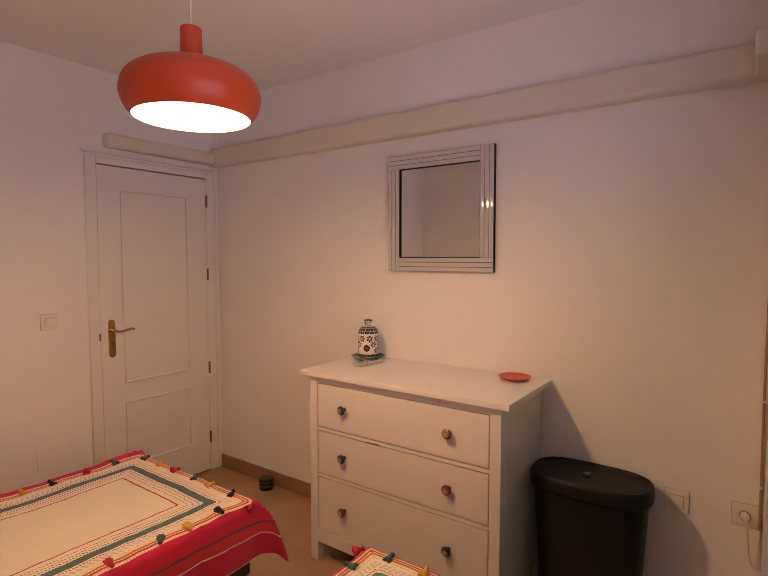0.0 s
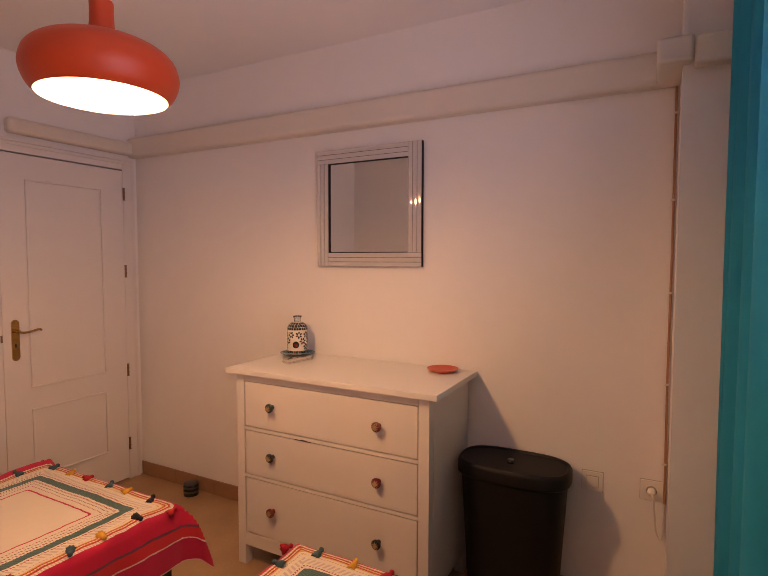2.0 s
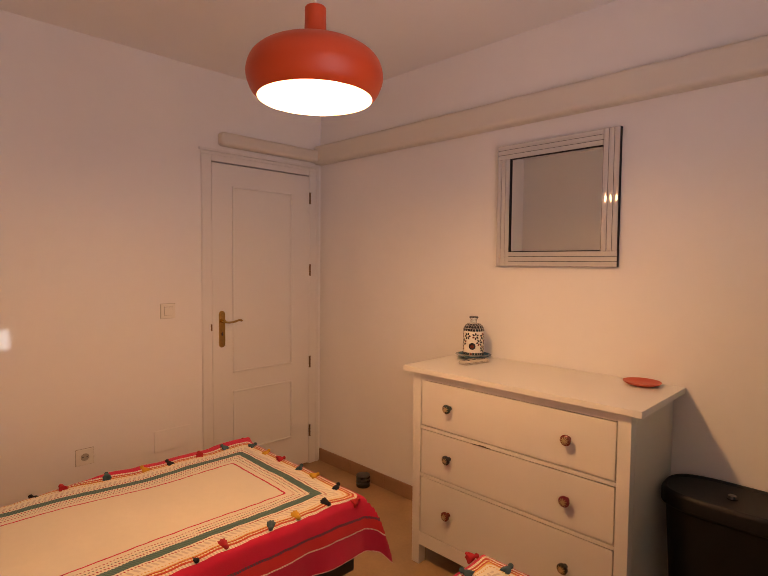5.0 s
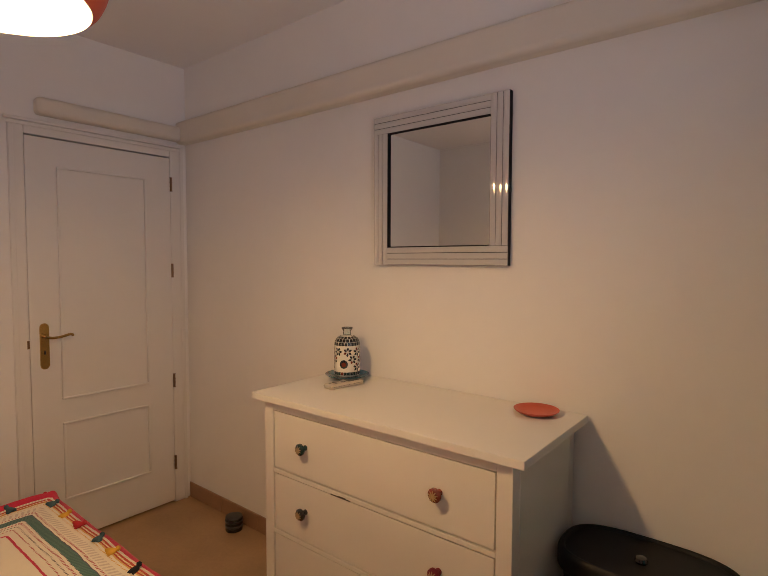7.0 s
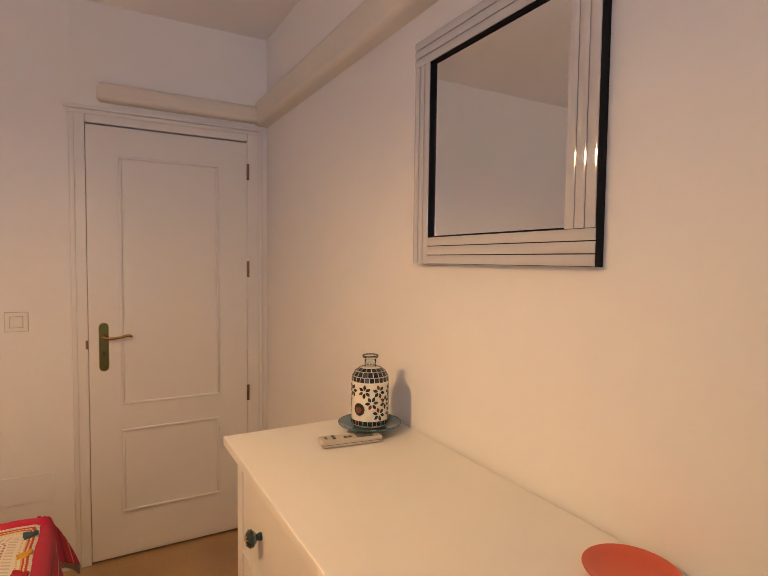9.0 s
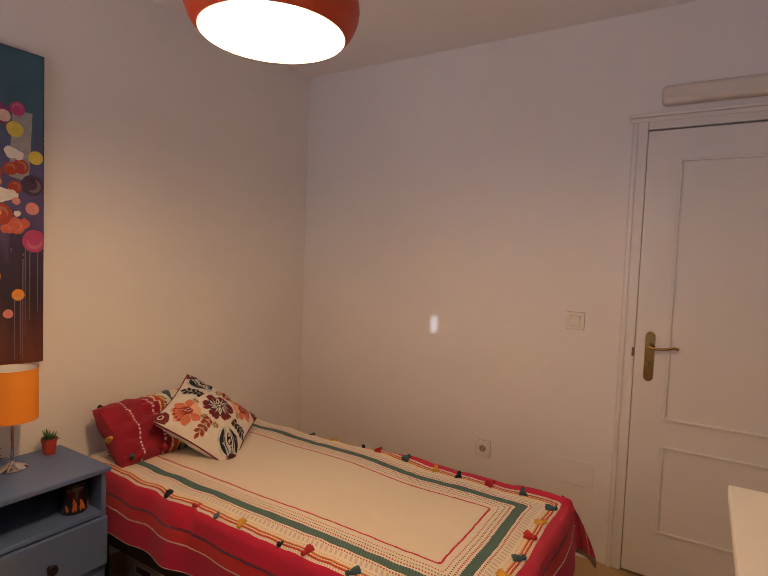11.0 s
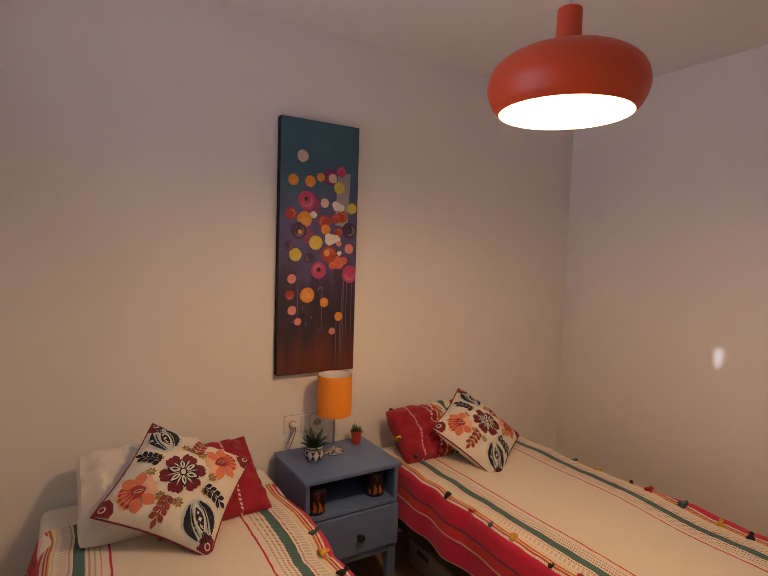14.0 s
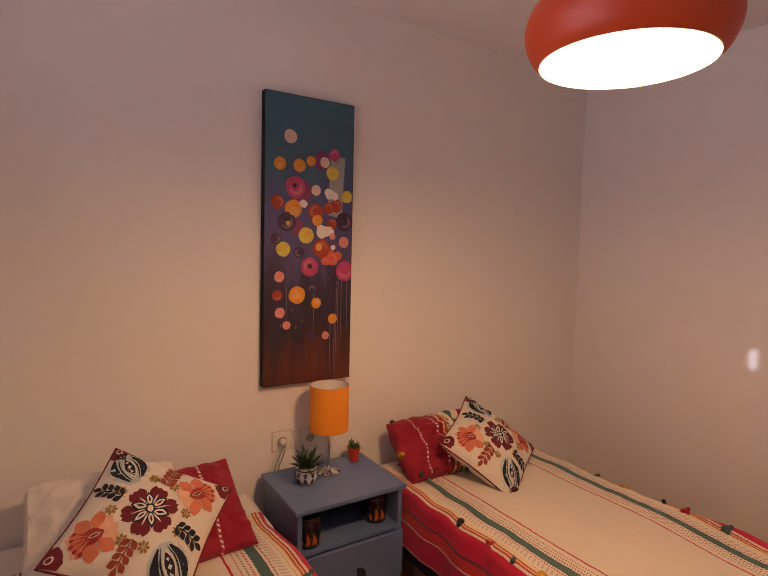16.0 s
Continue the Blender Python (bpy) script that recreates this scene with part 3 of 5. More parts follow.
plug(on_wall("north", 0.100, 0.543), [(0, 0, 0.044), (0.008, -0.02, 0.056), (0.013, -0.08, 0.040), (0.020, -0.155, 0.020), (0.036, -0.190, 0.012), (0.044, -0.150, 0.008), (0.046, -0.02, 0.006)], "white plug with a looped cord in the corner socket", cable_white, cable_white)
conduit = thing("wall_cable", pose(0.143, NORTH - 0.010, 0), "thin brown cable clipped up the corner of the wall", "cable")
part("cord", tube([(0.003, 0, 0.50), (0.0, 0.002, 1.0), (0.002, 0, 1.5), (0, 0.001, 2.13)], 0.0045, 8), cable_copper, conduit)
for z in (0.66, 0.98, 1.34, 1.70, 2.03):
    part("clip", box(-0.009, 0.009, -0.007, 0.008, z - 0.004, z + 0.004, 0.002), cable_white, conduit)


# ---- mirror ----
def wall_mirror():
    m = thing("wall_mirror", on_wall("north", -1.209, 1.735), "square wall mirror with a silvery ribbed border", "mirror")
    h = 0.302
    part("backing", box(-h, h, -h, h, 0.001, 0.010), black_edge, m)
    part("glass", box(-h + 0.074, h - 0.074, -h + 0.074, h - 0.074, 0.0105, 0.0130, 0.001), mirror_silver, m)
    rim = part("frame_core", frame_core(h), black_edge, m, "black edge of the frame")
    w = 0.0237

    def strip(length, horizontal, offset):
        # a shallow rounded ridge
        bm = bmesh.new()
        half, ww = length / 2, w / 2 - 0.0011
        arc = [(ww * q, 0.0258 + 0.0015 * (1 - q * q)) for q in (-1, -0.8, -0.6, -0.4, -0.2, 0, 0.2, 0.4, 0.6, 0.8, 1)]
        section = [(-ww, 0.0232), *arc, (ww, 0.0232)]
        ends = [[bm.verts.new((s * half, c, z) if horizontal else (c, s * half, z)) for c, z in section] for s in (-1, 1)]
        for k in range(len(section) - 1):
            bm.faces.new((ends[0][k], ends[0][k + 1], ends[1][k + 1], ends[1][k]))
        bm.faces.new(ends[0])
        bm.faces.new(ends[1][::-1])
        ob = part("mirror_strip", bm, mirror_strip, m)
        ob.location = offset
    for k in range(3):
        c = h - w * (k + 0.5)
        # top runs over the side pieces on one side and stops short on the other
        strip(2 * h - 3 * w, True, (-1.5 * w, c, 0))
        strip(2 * h - 3 * w, True, (1.5 * w, -c, 0))
        strip(2 * h - 3 * w, False, (-c, -1.5 * w, 0))
        strip(2 * h - 3 * w, False, (c, 1.5 * w, 0))
    return m


def frame_core(h):
    bm = box(-h, h, h - 0.0725, h, 0.0103, 0.0230)
    box(-h, h, -h, -h + 0.0725, 0.0103, 0.0230, bm=bm)
    box(-h, -h + 0.0725, -h + 0.0726, h - 0.0726, 0.0103, 0.0230, bm=bm)
    box(h - 0.0725, h, -h + 0.0726, h - 0.0726, 0.0103, 0.0230, bm=bm)
    return bm


wall_mirror()


# ---- dresser ----
def dresser():
    x0, x1, y0 = -1.708, -0.628, 1.855
    d = thing("dresser", pose((x0 + x1) / 2, NORTH - 0.008, 0), "white painted three-drawer dresser with mixed ceramic knobs", "dresser")
    w, dep = (x1 - x0) / 2, NORTH - 0.008 - y0
    part("top", box(-w, w, -dep, 0, 0.930, 0.955, 0.003), dresser_paint, d)
    b, f = w - 0.042, -dep + 0.028
    for s in (-1, 1):
        part("side_panel", box(s * b - 0.018 * (s > 0), s * b + 0.018 * (s < 0), f + 0.047, -0.046, 0.10, 0.929, 0.001), dresser_paint, d)
        part("leg", box(s * b - 0.046 * (s > 0), s * b + 0.046 * (s < 0), f, f + 0.046, 0, 0.929, 0.002), dresser_paint, d)
        part("leg", box(s * b - 0.046 * (s > 0), s * b + 0.046 * (s < 0), -0.045, -0.001, 0, 0.929, 0.002), dresser_paint, d)
    part("back_panel", box(-b + 0.047, b - 0.047, -0.02, -0.01, 0.10, 0.929), dresser_paint, d)
    # dark sheet behind the drawers, for the shade seen through their gaps
    part("inside", box(-b + 0.05, b - 0.05, f + 0.032, f + 0.04, 0.10, 0.925), gap_shade, d)
    inner = b - 0.0465
    for a, c in ((0.897, 0.9295), (0.663, 0.677), (0.434, 0.447), (0.098, 0.160)):
        part("rail", box(-inner, inner, f + 0.001, f + 0.030, a, c, 0.001), dresser_paint, d)
    kinds = iter((mosaic_green, mosaic_rust, mosaic_black, print_maroon, mosaic_rust, mosaic_black))
    for a, c in ((0.680, 0.894), (0.450, 0.660), (0.163, 0.431)):
        dr = part("drawer", box(-inner + 0.005, inner - 0.005, f + 0.003, f + 0.024, a + 0.002, c - 0.002, 0.002), dresser_paint, d)
        for s, x in ((-1, -1.449), (1, -0.893)):
            z = (a + c) / 2 + 0.004
            k = part("knob", lathe([(0, 0), (0.009, 0), (0.007, 0.010), (0.013, 0.014), (0.0185, 0.020), (0.0185, 0.026), (0.012, 0.032), (0, 0.034)], 24), next(kinds), dr, "glazed round ceramic knob with a painted pattern")
            k.matrix_basis = Matrix.Translation((x - (x0 + x1) / 2, f + 0.003, z)) @ pose(0, 0, 0, 90, 0, 0) @ Matrix.Scale(1.12, 4)
            dome = lambda u, v: (u, v, 0.0345 - 9.0 * (u * u + v * v) ** 1.0 * (1 + 900 * (u * u + v * v)))
            p = part("knob_pattern", laid([placed(petal(0.0160, 0.0036), 0, 0, 36 * q) for q in range(10)], dome), knob_cream, k)
    # dark strips painted for the black shade in the gap above the middle drawer
    wedge = bmesh.new()
    box(-0.155, -0.065, f + 0.0002, f + 0.0009, 0.6605, 0.6640, bm=wedge)
    box(-0.120, -0.085, f + 0.0002, f + 0.0009, 0.6641, 0.6662, bm=wedge)
    part("gap_wedge", wedge, gap_shade, d, "dark strip painted for the shaded gap above the middle drawer")
    return d


dresser()
DT = 0.955


def mosaic_bottle():
    b = thing("mosaic_bottle", pose(-1.572, 2.236, DT + 0.0195), "glass bottle covered in black and white leaf mosaic", "bottle")
    b.matrix_basis = b.matrix_basis @ Matrix.Diagonal((1, 1, 1.05, 1))
    R = 0.053
    part("body", lathe([(0, 0), (0.046, 0), (R, 0.006), (R, 0.120), (0.0508, 0.133), (0.043, 0.146), (0.030, 0.154), (0.018, 0.157), (0, 0.157)], 48), bottle_glass, b)
    part("neck", lathe([(0.0165, 0.157), (0.0165, 0.178), (0.0225, 0.182), (0.0225, 0.186), (0.0195, 0.186), (0.0145, 0.178), (0.0145, 0.157)], 32), clear_glass, b)
    part("lip", lathe([(0.0226, 0.1845), (0.0235, 0.1865), (0.0226, 0.1885), (0.0205, 0.1875)], 32), tin_grey, b)

    def skin(u, v):
        a = u / R
        return ((R + 0.0012) * math.cos(a), (R + 0.0012) * math.sin(a), v)
    dark, rust, green = [], [], []
    medal = 2 * math.pi * R * 298 / 360
    for k in range(8):
        for row, z in ((0, 0.038), (1, 0.068), (0, 0.098)):
            cu = 2 * math.pi * R * (k + 0.5 * row) / 8
            if abs((cu - medal + 3 * math.pi * R) % (2 * math.pi * R) - math.pi * R) < 0.028 and z < 0.08:
                continue
            for q in range(6):
                t = 60 * q + 15 + 23 * k + 40 * row
                leaf = placed(petal(0.0150, 0.0086), cu - 0.0038 * math.sin(radians(t)), z + 0.0038 * math.cos(radians(t)), t)
                (rust if (k + 3 * q) % 11 == 0 else green if (k + 2 * q) % 4 == 0 else dark).append(leaf)
    dark.append(placed(disc(0.017), medal, 0.050))
    for k in range(26):
        u = 2 * math.pi * R * k / 26
        s = 2 * math.pi * R / 26 * 0.44
        (green if k % 3 else rust if k % 2 else dark).append([(u - s, 0.007), (u + s, 0.007), (u + s, 0.019), (u - s, 0.019)])
    tagged(part("dark_mosaic", laid(dark, skin), mosaic_black, b), kind="stuff")
    tagged(part("rust_mosaic", laid(rust, skin), mosaic_rust, b), kind="stuff")
    tagged(part("green_mosaic", laid(green, skin), mosaic_green, b), kind="stuff")
    part("medallion", laid([placed(disc(0.009), medal, 0.049)], lambda u, v: tuple(c * (1.02 if n < 2 else 1) for n, c in enumerate(skin(u, v)))), mosaic_rust, b)
    bm = bmesh.new()
    for ring, (r0, z0, r1, z1) in enumerate(((0.0538, 0.1205, 0.0518, 0.1325), (0.0510, 0.1342, 0.0440, 0.1460), (0.0425, 0.1474, 0.0310, 0.1544))):
        n = 24 - 4 * ring
        for k in range(n):
            a0, a1 = 2 * math.pi * (k + 0.08) / n, 2 * math.pi * (k + 0.92) / n
            q = [bm.verts.new((r * math.cos(a), r * math.sin(a), z + 0.001)) for r, z, a in ((r0, z0, a0), (r0, z0, a1), (r1, z1, a1), (r1, z1, a0))]
            bm.faces.new(q)
    tagged(part("shoulder_mosaic", bm, mosaic_black, b), kind="stuff")
    return b


mosaic_bottle()
tagged(part("saucer", lathe([(0, 0.0055), (0.034, 0.0055), (0.036, 0.0035), (0.040, 0.0035), (0.044, 0.011), (0.062, 0.014), (0.080, 0.021), (0.090, 0.027), (0.091, 0.029), (0.088, 0.029), (0.077, 0.0245), (0.060, 0.0185), (0, 0.0180)], 48), plate_blue), "blue glazed saucer under the mosaic bottle", "saucer").matrix_basis = pose(-1.572, 2.236, DT - 0.0035)
tagged(part("red_dish", lathe([(0, 0.003), (0.045, 0.003), (0.062, 0.010), (0.071, 0.017), (0.072, 0.019), (0.069, 0.019), (0.058, 0.0125), (0.043, 0.008), (0, 0.008)], 48), dish_red), "flat coral red dish on the dresser", "dish").matrix_basis = pose(-0.765, 2.265, DT - 0.0025)


def remote():
    r = thing("remote_control", pose(-1.500, 2.141, DT + 0.0005, 0, 0, 82) @ Matrix.Diagonal((1.08, 1.05, 1, 1)), "beige air conditioner remote control lying on the dresser", "remote control")
    part("case", box(-0.077, 0.077, -0.024, 0.024, 0, 0.019, 0.006, segs=3), remote_plastic, r)
    part("case_seam", box(-0.0768, 0.0768, -0.0243, 0.0243, 0.0085, 0.0098, 0.0005), remote_dark, r)
    part("screen", box(0.012, 0.055, -0.017, 0.017, 0.0192, 0.0202), remote_dark, r)
    part("button", box(-0.020, -0.012, -0.010, -0.002, 0.0192, 0.0210, 0.001), remote_dark, r)
    part("button", box(-0.008, 0.0, -0.010, -0.002, 0.0192, 0.0210, 0.001), remote_dark, r)
    part("button", box(-0.048, -0.040, -0.012, 0.014, 0.0192, 0.0215, 0.001), remote_dark, r)
    part("button", box(-0.066, -0.060, -0.006, 0.008, 0.0192, 0.0205, 0.001), tin_grey, r)
    return r


remote()


# ---- bin, tin ----
def pedal_bin():
    b = thing("waste_bin", pose(-0.420, 2.212, 0), "tall black plastic waste bin with an oval lid", "bin")

    def oval(w, d, z, n=48):
        return [(w / 2 * math.copysign(abs(math.cos(2 * math.pi * k / n)) ** 0.62, math.cos(2 * math.pi * k / n)), d / 2 * math.copysign(abs(math.sin(2 * math.pi * k / n)) ** 0.72, math.sin(2 * math.pi * k / n)), z) for k in range(n)]

    def stack(levels):
        bm = bmesh.new()
        rings = [[bm.verts.new(p) for p in oval(*lv)] for lv in levels]
        for a, c in zip(rings, rings[1:]):
            for k in range(48):
                j = (k + 1) % 48
                bm.faces.new((a[k], a[j], c[j], c[k]))
        bm.faces.new(rings[0][::-1])
        bm.faces.new(rings[-1])
        return bm
    part("body", stack([(0.36, 0.19, 0), (0.37, 0.20, 0.012), (0.438, 0.252, 0.56), (0.438, 0.252, 0.575)]), black_plastic, b)
    lid = part("lid", stack([(0.457, 0.266, 0.560), (0.469, 0.276, 0.566), (0.469, 0.276, 0.606), (0.459, 0.268, 0.618), (0.447, 0.256, 0.622), (0.435, 0.246, 0.620), (0.427, 0.238, 0.613), (0.30, 0.16, 0.6125)]), black_plastic, b)
    part("lid_knob", lathe([(0, 0.612), (0.016, 0.612), (0.018, 0.617), (0.014, 0.626), (0, 0.628)], 20, centre=(-0.01, -0.01)), knob_black, lid)
    return b


pedal_bin()
tin = thing("candle_tin", pose(-2.445, 2.285, 0), "small black tin with silver bands on the floor", "tin")
part("body", lathe([(0, 0), (0.044, 0), (0.045, 0.003), (0.045, 0.066), (0.043, 0.069), (0, 0.069)], 32), candle_black, tin)
for z in (0.020, 0.046):
    part("band", lathe([(0.0452, z), (0.0462, z + 0.001), (0.0462, z + 0.011), (0.0452, z + 0.012)], 32), tin_grey, tin)
part("lid", lathe([(0, 0.0692), (0.0445, 0.0692), (0.0445, 0.074), (0.040, 0.076), (0, 0.076)], 32), tin_grey, tin)


# ---- pendant lamp ----
def pendant():
    p = thing("pendant_lamp", pose(-1.217, 0.945, 1.895), "orange-red metal pendant lamp, lit, on a thin cord", "pendant lamp")
    k = 0.877
    outer = curve_points([(0.182, 0.002, 0), (0.199, 0.020, 0), (0.2135, 0.055, 0), (0.214, 0.085, 0), (0.200, 0.120, 0), (0.165, 0.148, 0), (0.115, 0.166, 0), (0.066, 0.178, 0), (0.044, 0.188, 0), (0.036, 0.206, 0), (0.0335, 0.245, 0), (0.0335, 0.283, 0)], 5)
    scaled = lambda prof: [(k * r, k * z) for r, z in prof]
    part("shade", lathe(scaled([(q.x, q.y) for q in outer] + [(0.031, 0.286), (0, 0.286)]), 72), shade_red, p)
    inner = [(0.182, 0.002), (0.1795, 0.001), (0.180, 0.004), (0.196, 0.022), (0.2105, 0.056), (0.211, 0.084), (0.197, 0.118), (0.163, 0.145), (0.113, 0.163), (0.060, 0.172), (0, 0.174)]
    part("shade_lining", lathe(scaled(inner), 72), shade_white, p, "white inside of the shade")
    part("lamp_holder", lathe(scaled([(0, 0.17), (0.02, 0.17), (0.02, 0.13), (0, 0.13)]), 24), shade_white, p)
    part("bulb", lathe(scaled([(0, -0.012), (0.024, -0.008), (0.048, 0.006), (0.064, 0.028), (0.070, 0.054), (0.066, 0.078), (0.050, 0.104), (0.026, 0.122), (0, 0.128)]), 32), bulb_glow, p, "glowing warm bulb")
    part("cord", tube([(0, 0, k * 0.284), (0, 0, 0.651)], 0.003, 8), cable_white, p)
    part("ceiling_rose", lathe([(0, TOP - 1.896), (0.045, TOP - 1.896), (0.045, 0.662), (0.02, 0.647), (0, 0.647)], 32), cable_white, p)
    return p


pendant()


# ---- painting ----
def painting():
    x0, x1, z0, z1 = -1.389, -0.992, 0.960, 2.146
    m = thing("painting", on_wall("south", (x0 + x1) / 2, z0), "tall abstract canvas of bright flower dots on teal and violet", "painting")
    w, h = (x1 - x0) / 2, z1 - z0
    can = part("canvas", box(-w, w, 0, h, 0.002, 0.038, 0.002), canvas_paint(h), m)
    rim = bmesh.new()
    for a, b, c, d in ((-w - 0.0015, -w, 0, h), (w, w + 0.0015, 0, h), (-w, w, -0.0015, 0), (-w, w, h, h + 0.0015)):
        box(a, b, c, d, 0.001, 0.0375, bm=rim)
    part("dark_edge", rim, black_edge, m)
    flat = lambda lift: (lambda u, v: (-w + u * 2 * w, h * (1 - v), 0.0383 + lift))

    def blobs(items, name, colour, lift=0.0, ragged=0.10):
        material, strokes = oil(name, colour), []
        for q, (u, v, r) in enumerate(items):
            n = 18
            outs = [(min(max(u + r / (2 * w) * c * (1 + ragged * noise.noise((u * 40 + c, v * 40 + s, 2.0))), 0.004), 0.996), v + r / h * s * (1 + ragged * noise.noise((u * 40 + s, v * 40 + c, 5.0)))) for c, s in disc(1.0, n)]
            part("paint_dot", laid([outs], flat(lift + 0.00006 * q)), material, m)
            # a turn of the loaded brush, lighter than the dot
            if r > 0.018 and lift > 0.0004:
                for ring, sweep in ((0.58, 3.4),):
                    a0, arc = 9.0 * u + 5.0 * v + 2 * ring, [sweep * j / 9 for j in range(10)]
                    thin = lambda j: 0.17 * math.sin(math.pi * (j + 0.6) / 10.2)
                    for j in range(9):
                        corner = lambda i, side: (u + r / (2 * w) * (ring + side * thin(i)) * math.cos(a0 + arc[i]), v + r / h * (ring + side * thin(i)) * math.sin(a0 + arc[i]))
                        strokes.append([corner(j, -1), corner(j, 1), corner(j + 1, 1), corner(j + 1, -1)])
        if strokes:
            pale = tuple(0.84 * c + 0.16 * d for c, d in zip(colour, (0.85, 0.62, 0.45)))
            tagged(part("brush_stroke", laid(strokes, flat(lift + 0.00045)), oil(name + "_light", pale), m), kind="stuff")
    oil = lambda name, c: mat(name, c, 0.45, vary=0.22, grain=0.06, scale=45, bump=0.5, bump_scale=120)
    # translucent-looking washes first, dots over them
    blobs([(0.62, 0.21, 0.036), (0.40, 0.33, 0.050), (0.36, 0.45, 0.040)], "wash_plum", (0.20, 0.035, 0.12), 0.0002, 0.5)
    wash = [[(0.80 + a * 0.10, 0.30 + b * 0.11) for a, b in ((-1, 0.9), (-0.7, -1), (1, -1), (0.7, 1.0))]]
    part("paint_dot", laid(wash, flat(0.0001)), oil("wash_grey", (0.30, 0.30, 0.31)), m)
    blobs([(0.27, 0.14, 0.028), (0.56, 0.315, 0.022), (0.66, 0.215, 0.022)], "oil_blush", (0.66, 0.50, 0.42), 0.0006)
    blobs([(0.16, 0.235, 0.026), (0.37, 0.235, 0.027), (0.50, 0.215, 0.021), (0.31, 0.385, 0.037), (0.36, 0.685, 0.037), (0.58, 0.715, 0.023), (0.78, 0.775, 0.022), (0.58, 0.42, 0.024)], "oil_orange", (0.68, 0.27, 0.025), 0.0006)
    blobs([(0.75, 0.25, 0.029), (0.93, 0.33, 0.026), (0.455, 0.475, 0.034), (0.20, 0.525, 0.031)], "oil_yellow", (0.62, 0.50, 0.06), 0.0006)
    blobs([(0.33, 0.31, 0.044), (0.50, 0.585, 0.040), (0.92, 0.60, 0.043), (0.77, 0.185, 0.026)], "oil_magenta", (0.46, 0.045, 0.16), 0.0006)
    blobs([(0.14, 0.365, 0.029), (0.56, 0.39, 0.034), (0.71, 0.375, 0.025), (0.80, 0.365, 0.028), (0.63, 0.52, 0.040), (0.14, 0.685, 0.022), (0.75, 0.43, 0.024)], "oil_red", (0.36, 0.035, 0.015), 0.0008)
    blobs([(0.235, 0.43, 0.040), (0.90, 0.42, 0.040), (0.12, 0.49, 0.023), (0.375, 0.535, 0.024), (0.53, 0.665, 0.021), (0.54, 0.83, 0.017)], "oil_violet", (0.045, 0.018, 0.065), 0.0008)
    blobs([(0.64, 0.46, 0.031), (0.72, 0.455, 0.024), (0.42, 0.365, 0.017), (0.72, 0.325, 0.022), (0.78, 0.33, 0.018), (0.77, 0.515, 0.012)], "oil_white", (0.72, 0.68, 0.64), 0.0010, 0.4)
    blobs([(0.76, 0.555, 0.030), (0.84, 0.545, 0.018), (0.68, 0.565, 0.020)], "oil_coral", (0.60, 0.11, 0.06), 0.0009, 0.4)
    blobs([(0.90, 0.495, 0.024), (0.16, 0.620, 0.022), (0.17, 0.745, 0.022), (0.245, 0.790, 0.018), (0.695, 0.835, 0.017), (0.76, 0.475, 0.014)], "oil_pink", (0.68, 0.25, 0.22), 0.0009)
    blobs([(0.32, 0.305, 0.010), (0.24, 0.425, 0.012), (0.50, 0.583, 0.010), (0.36, 0.683, 0.005), (0.90, 0.405, 0.010)], "oil_black", (0.015, 0.012, 0.02), 0.0013)
    blobs([(0.60, 0.515, 0.016), (0.31, 0.39, 0.014), (0.25, 0.435, 0.010), (0.58, 0.71, 0.010), (0.16, 0.24, 0.011), (0.37, 0.685, 0.016), (0.47, 0.47, 0.010)], "oil_amber", (0.70, 0.33, 0.08), 0.0014)
    drips = []
    for u, a, b in ((0.24, 0.66, 0.78), (0.55, 0.68, 0.83), (0.75, 0.78, 0.985), (0.80, 0.79, 0.97), (0.84, 0.62, 0.91), (0.88, 0.60, 0.86), (0.95, 0.60, 0.83), (0.82, 0.66, 0.99)):
        drips.append([(u - 0.005, a), (u + 0.005, a), (u + 0.002, b), (u - 0.002, b)])
    drips += [placed(disc(0.006, 8), u, v) for u, v in ((0.72, 0.63), (0.82, 0.645), (0.30, 0.735), (0.42, 0.775), (0.35, 0.80), (0.18, 0.79), (0.88, 0.71))]
    tagged(part("paint_drip", laid(drips, flat(0.0004)), oil("oil_drip", (0.17, 0.105, 0.15)), m), kind="stuff")
    return m


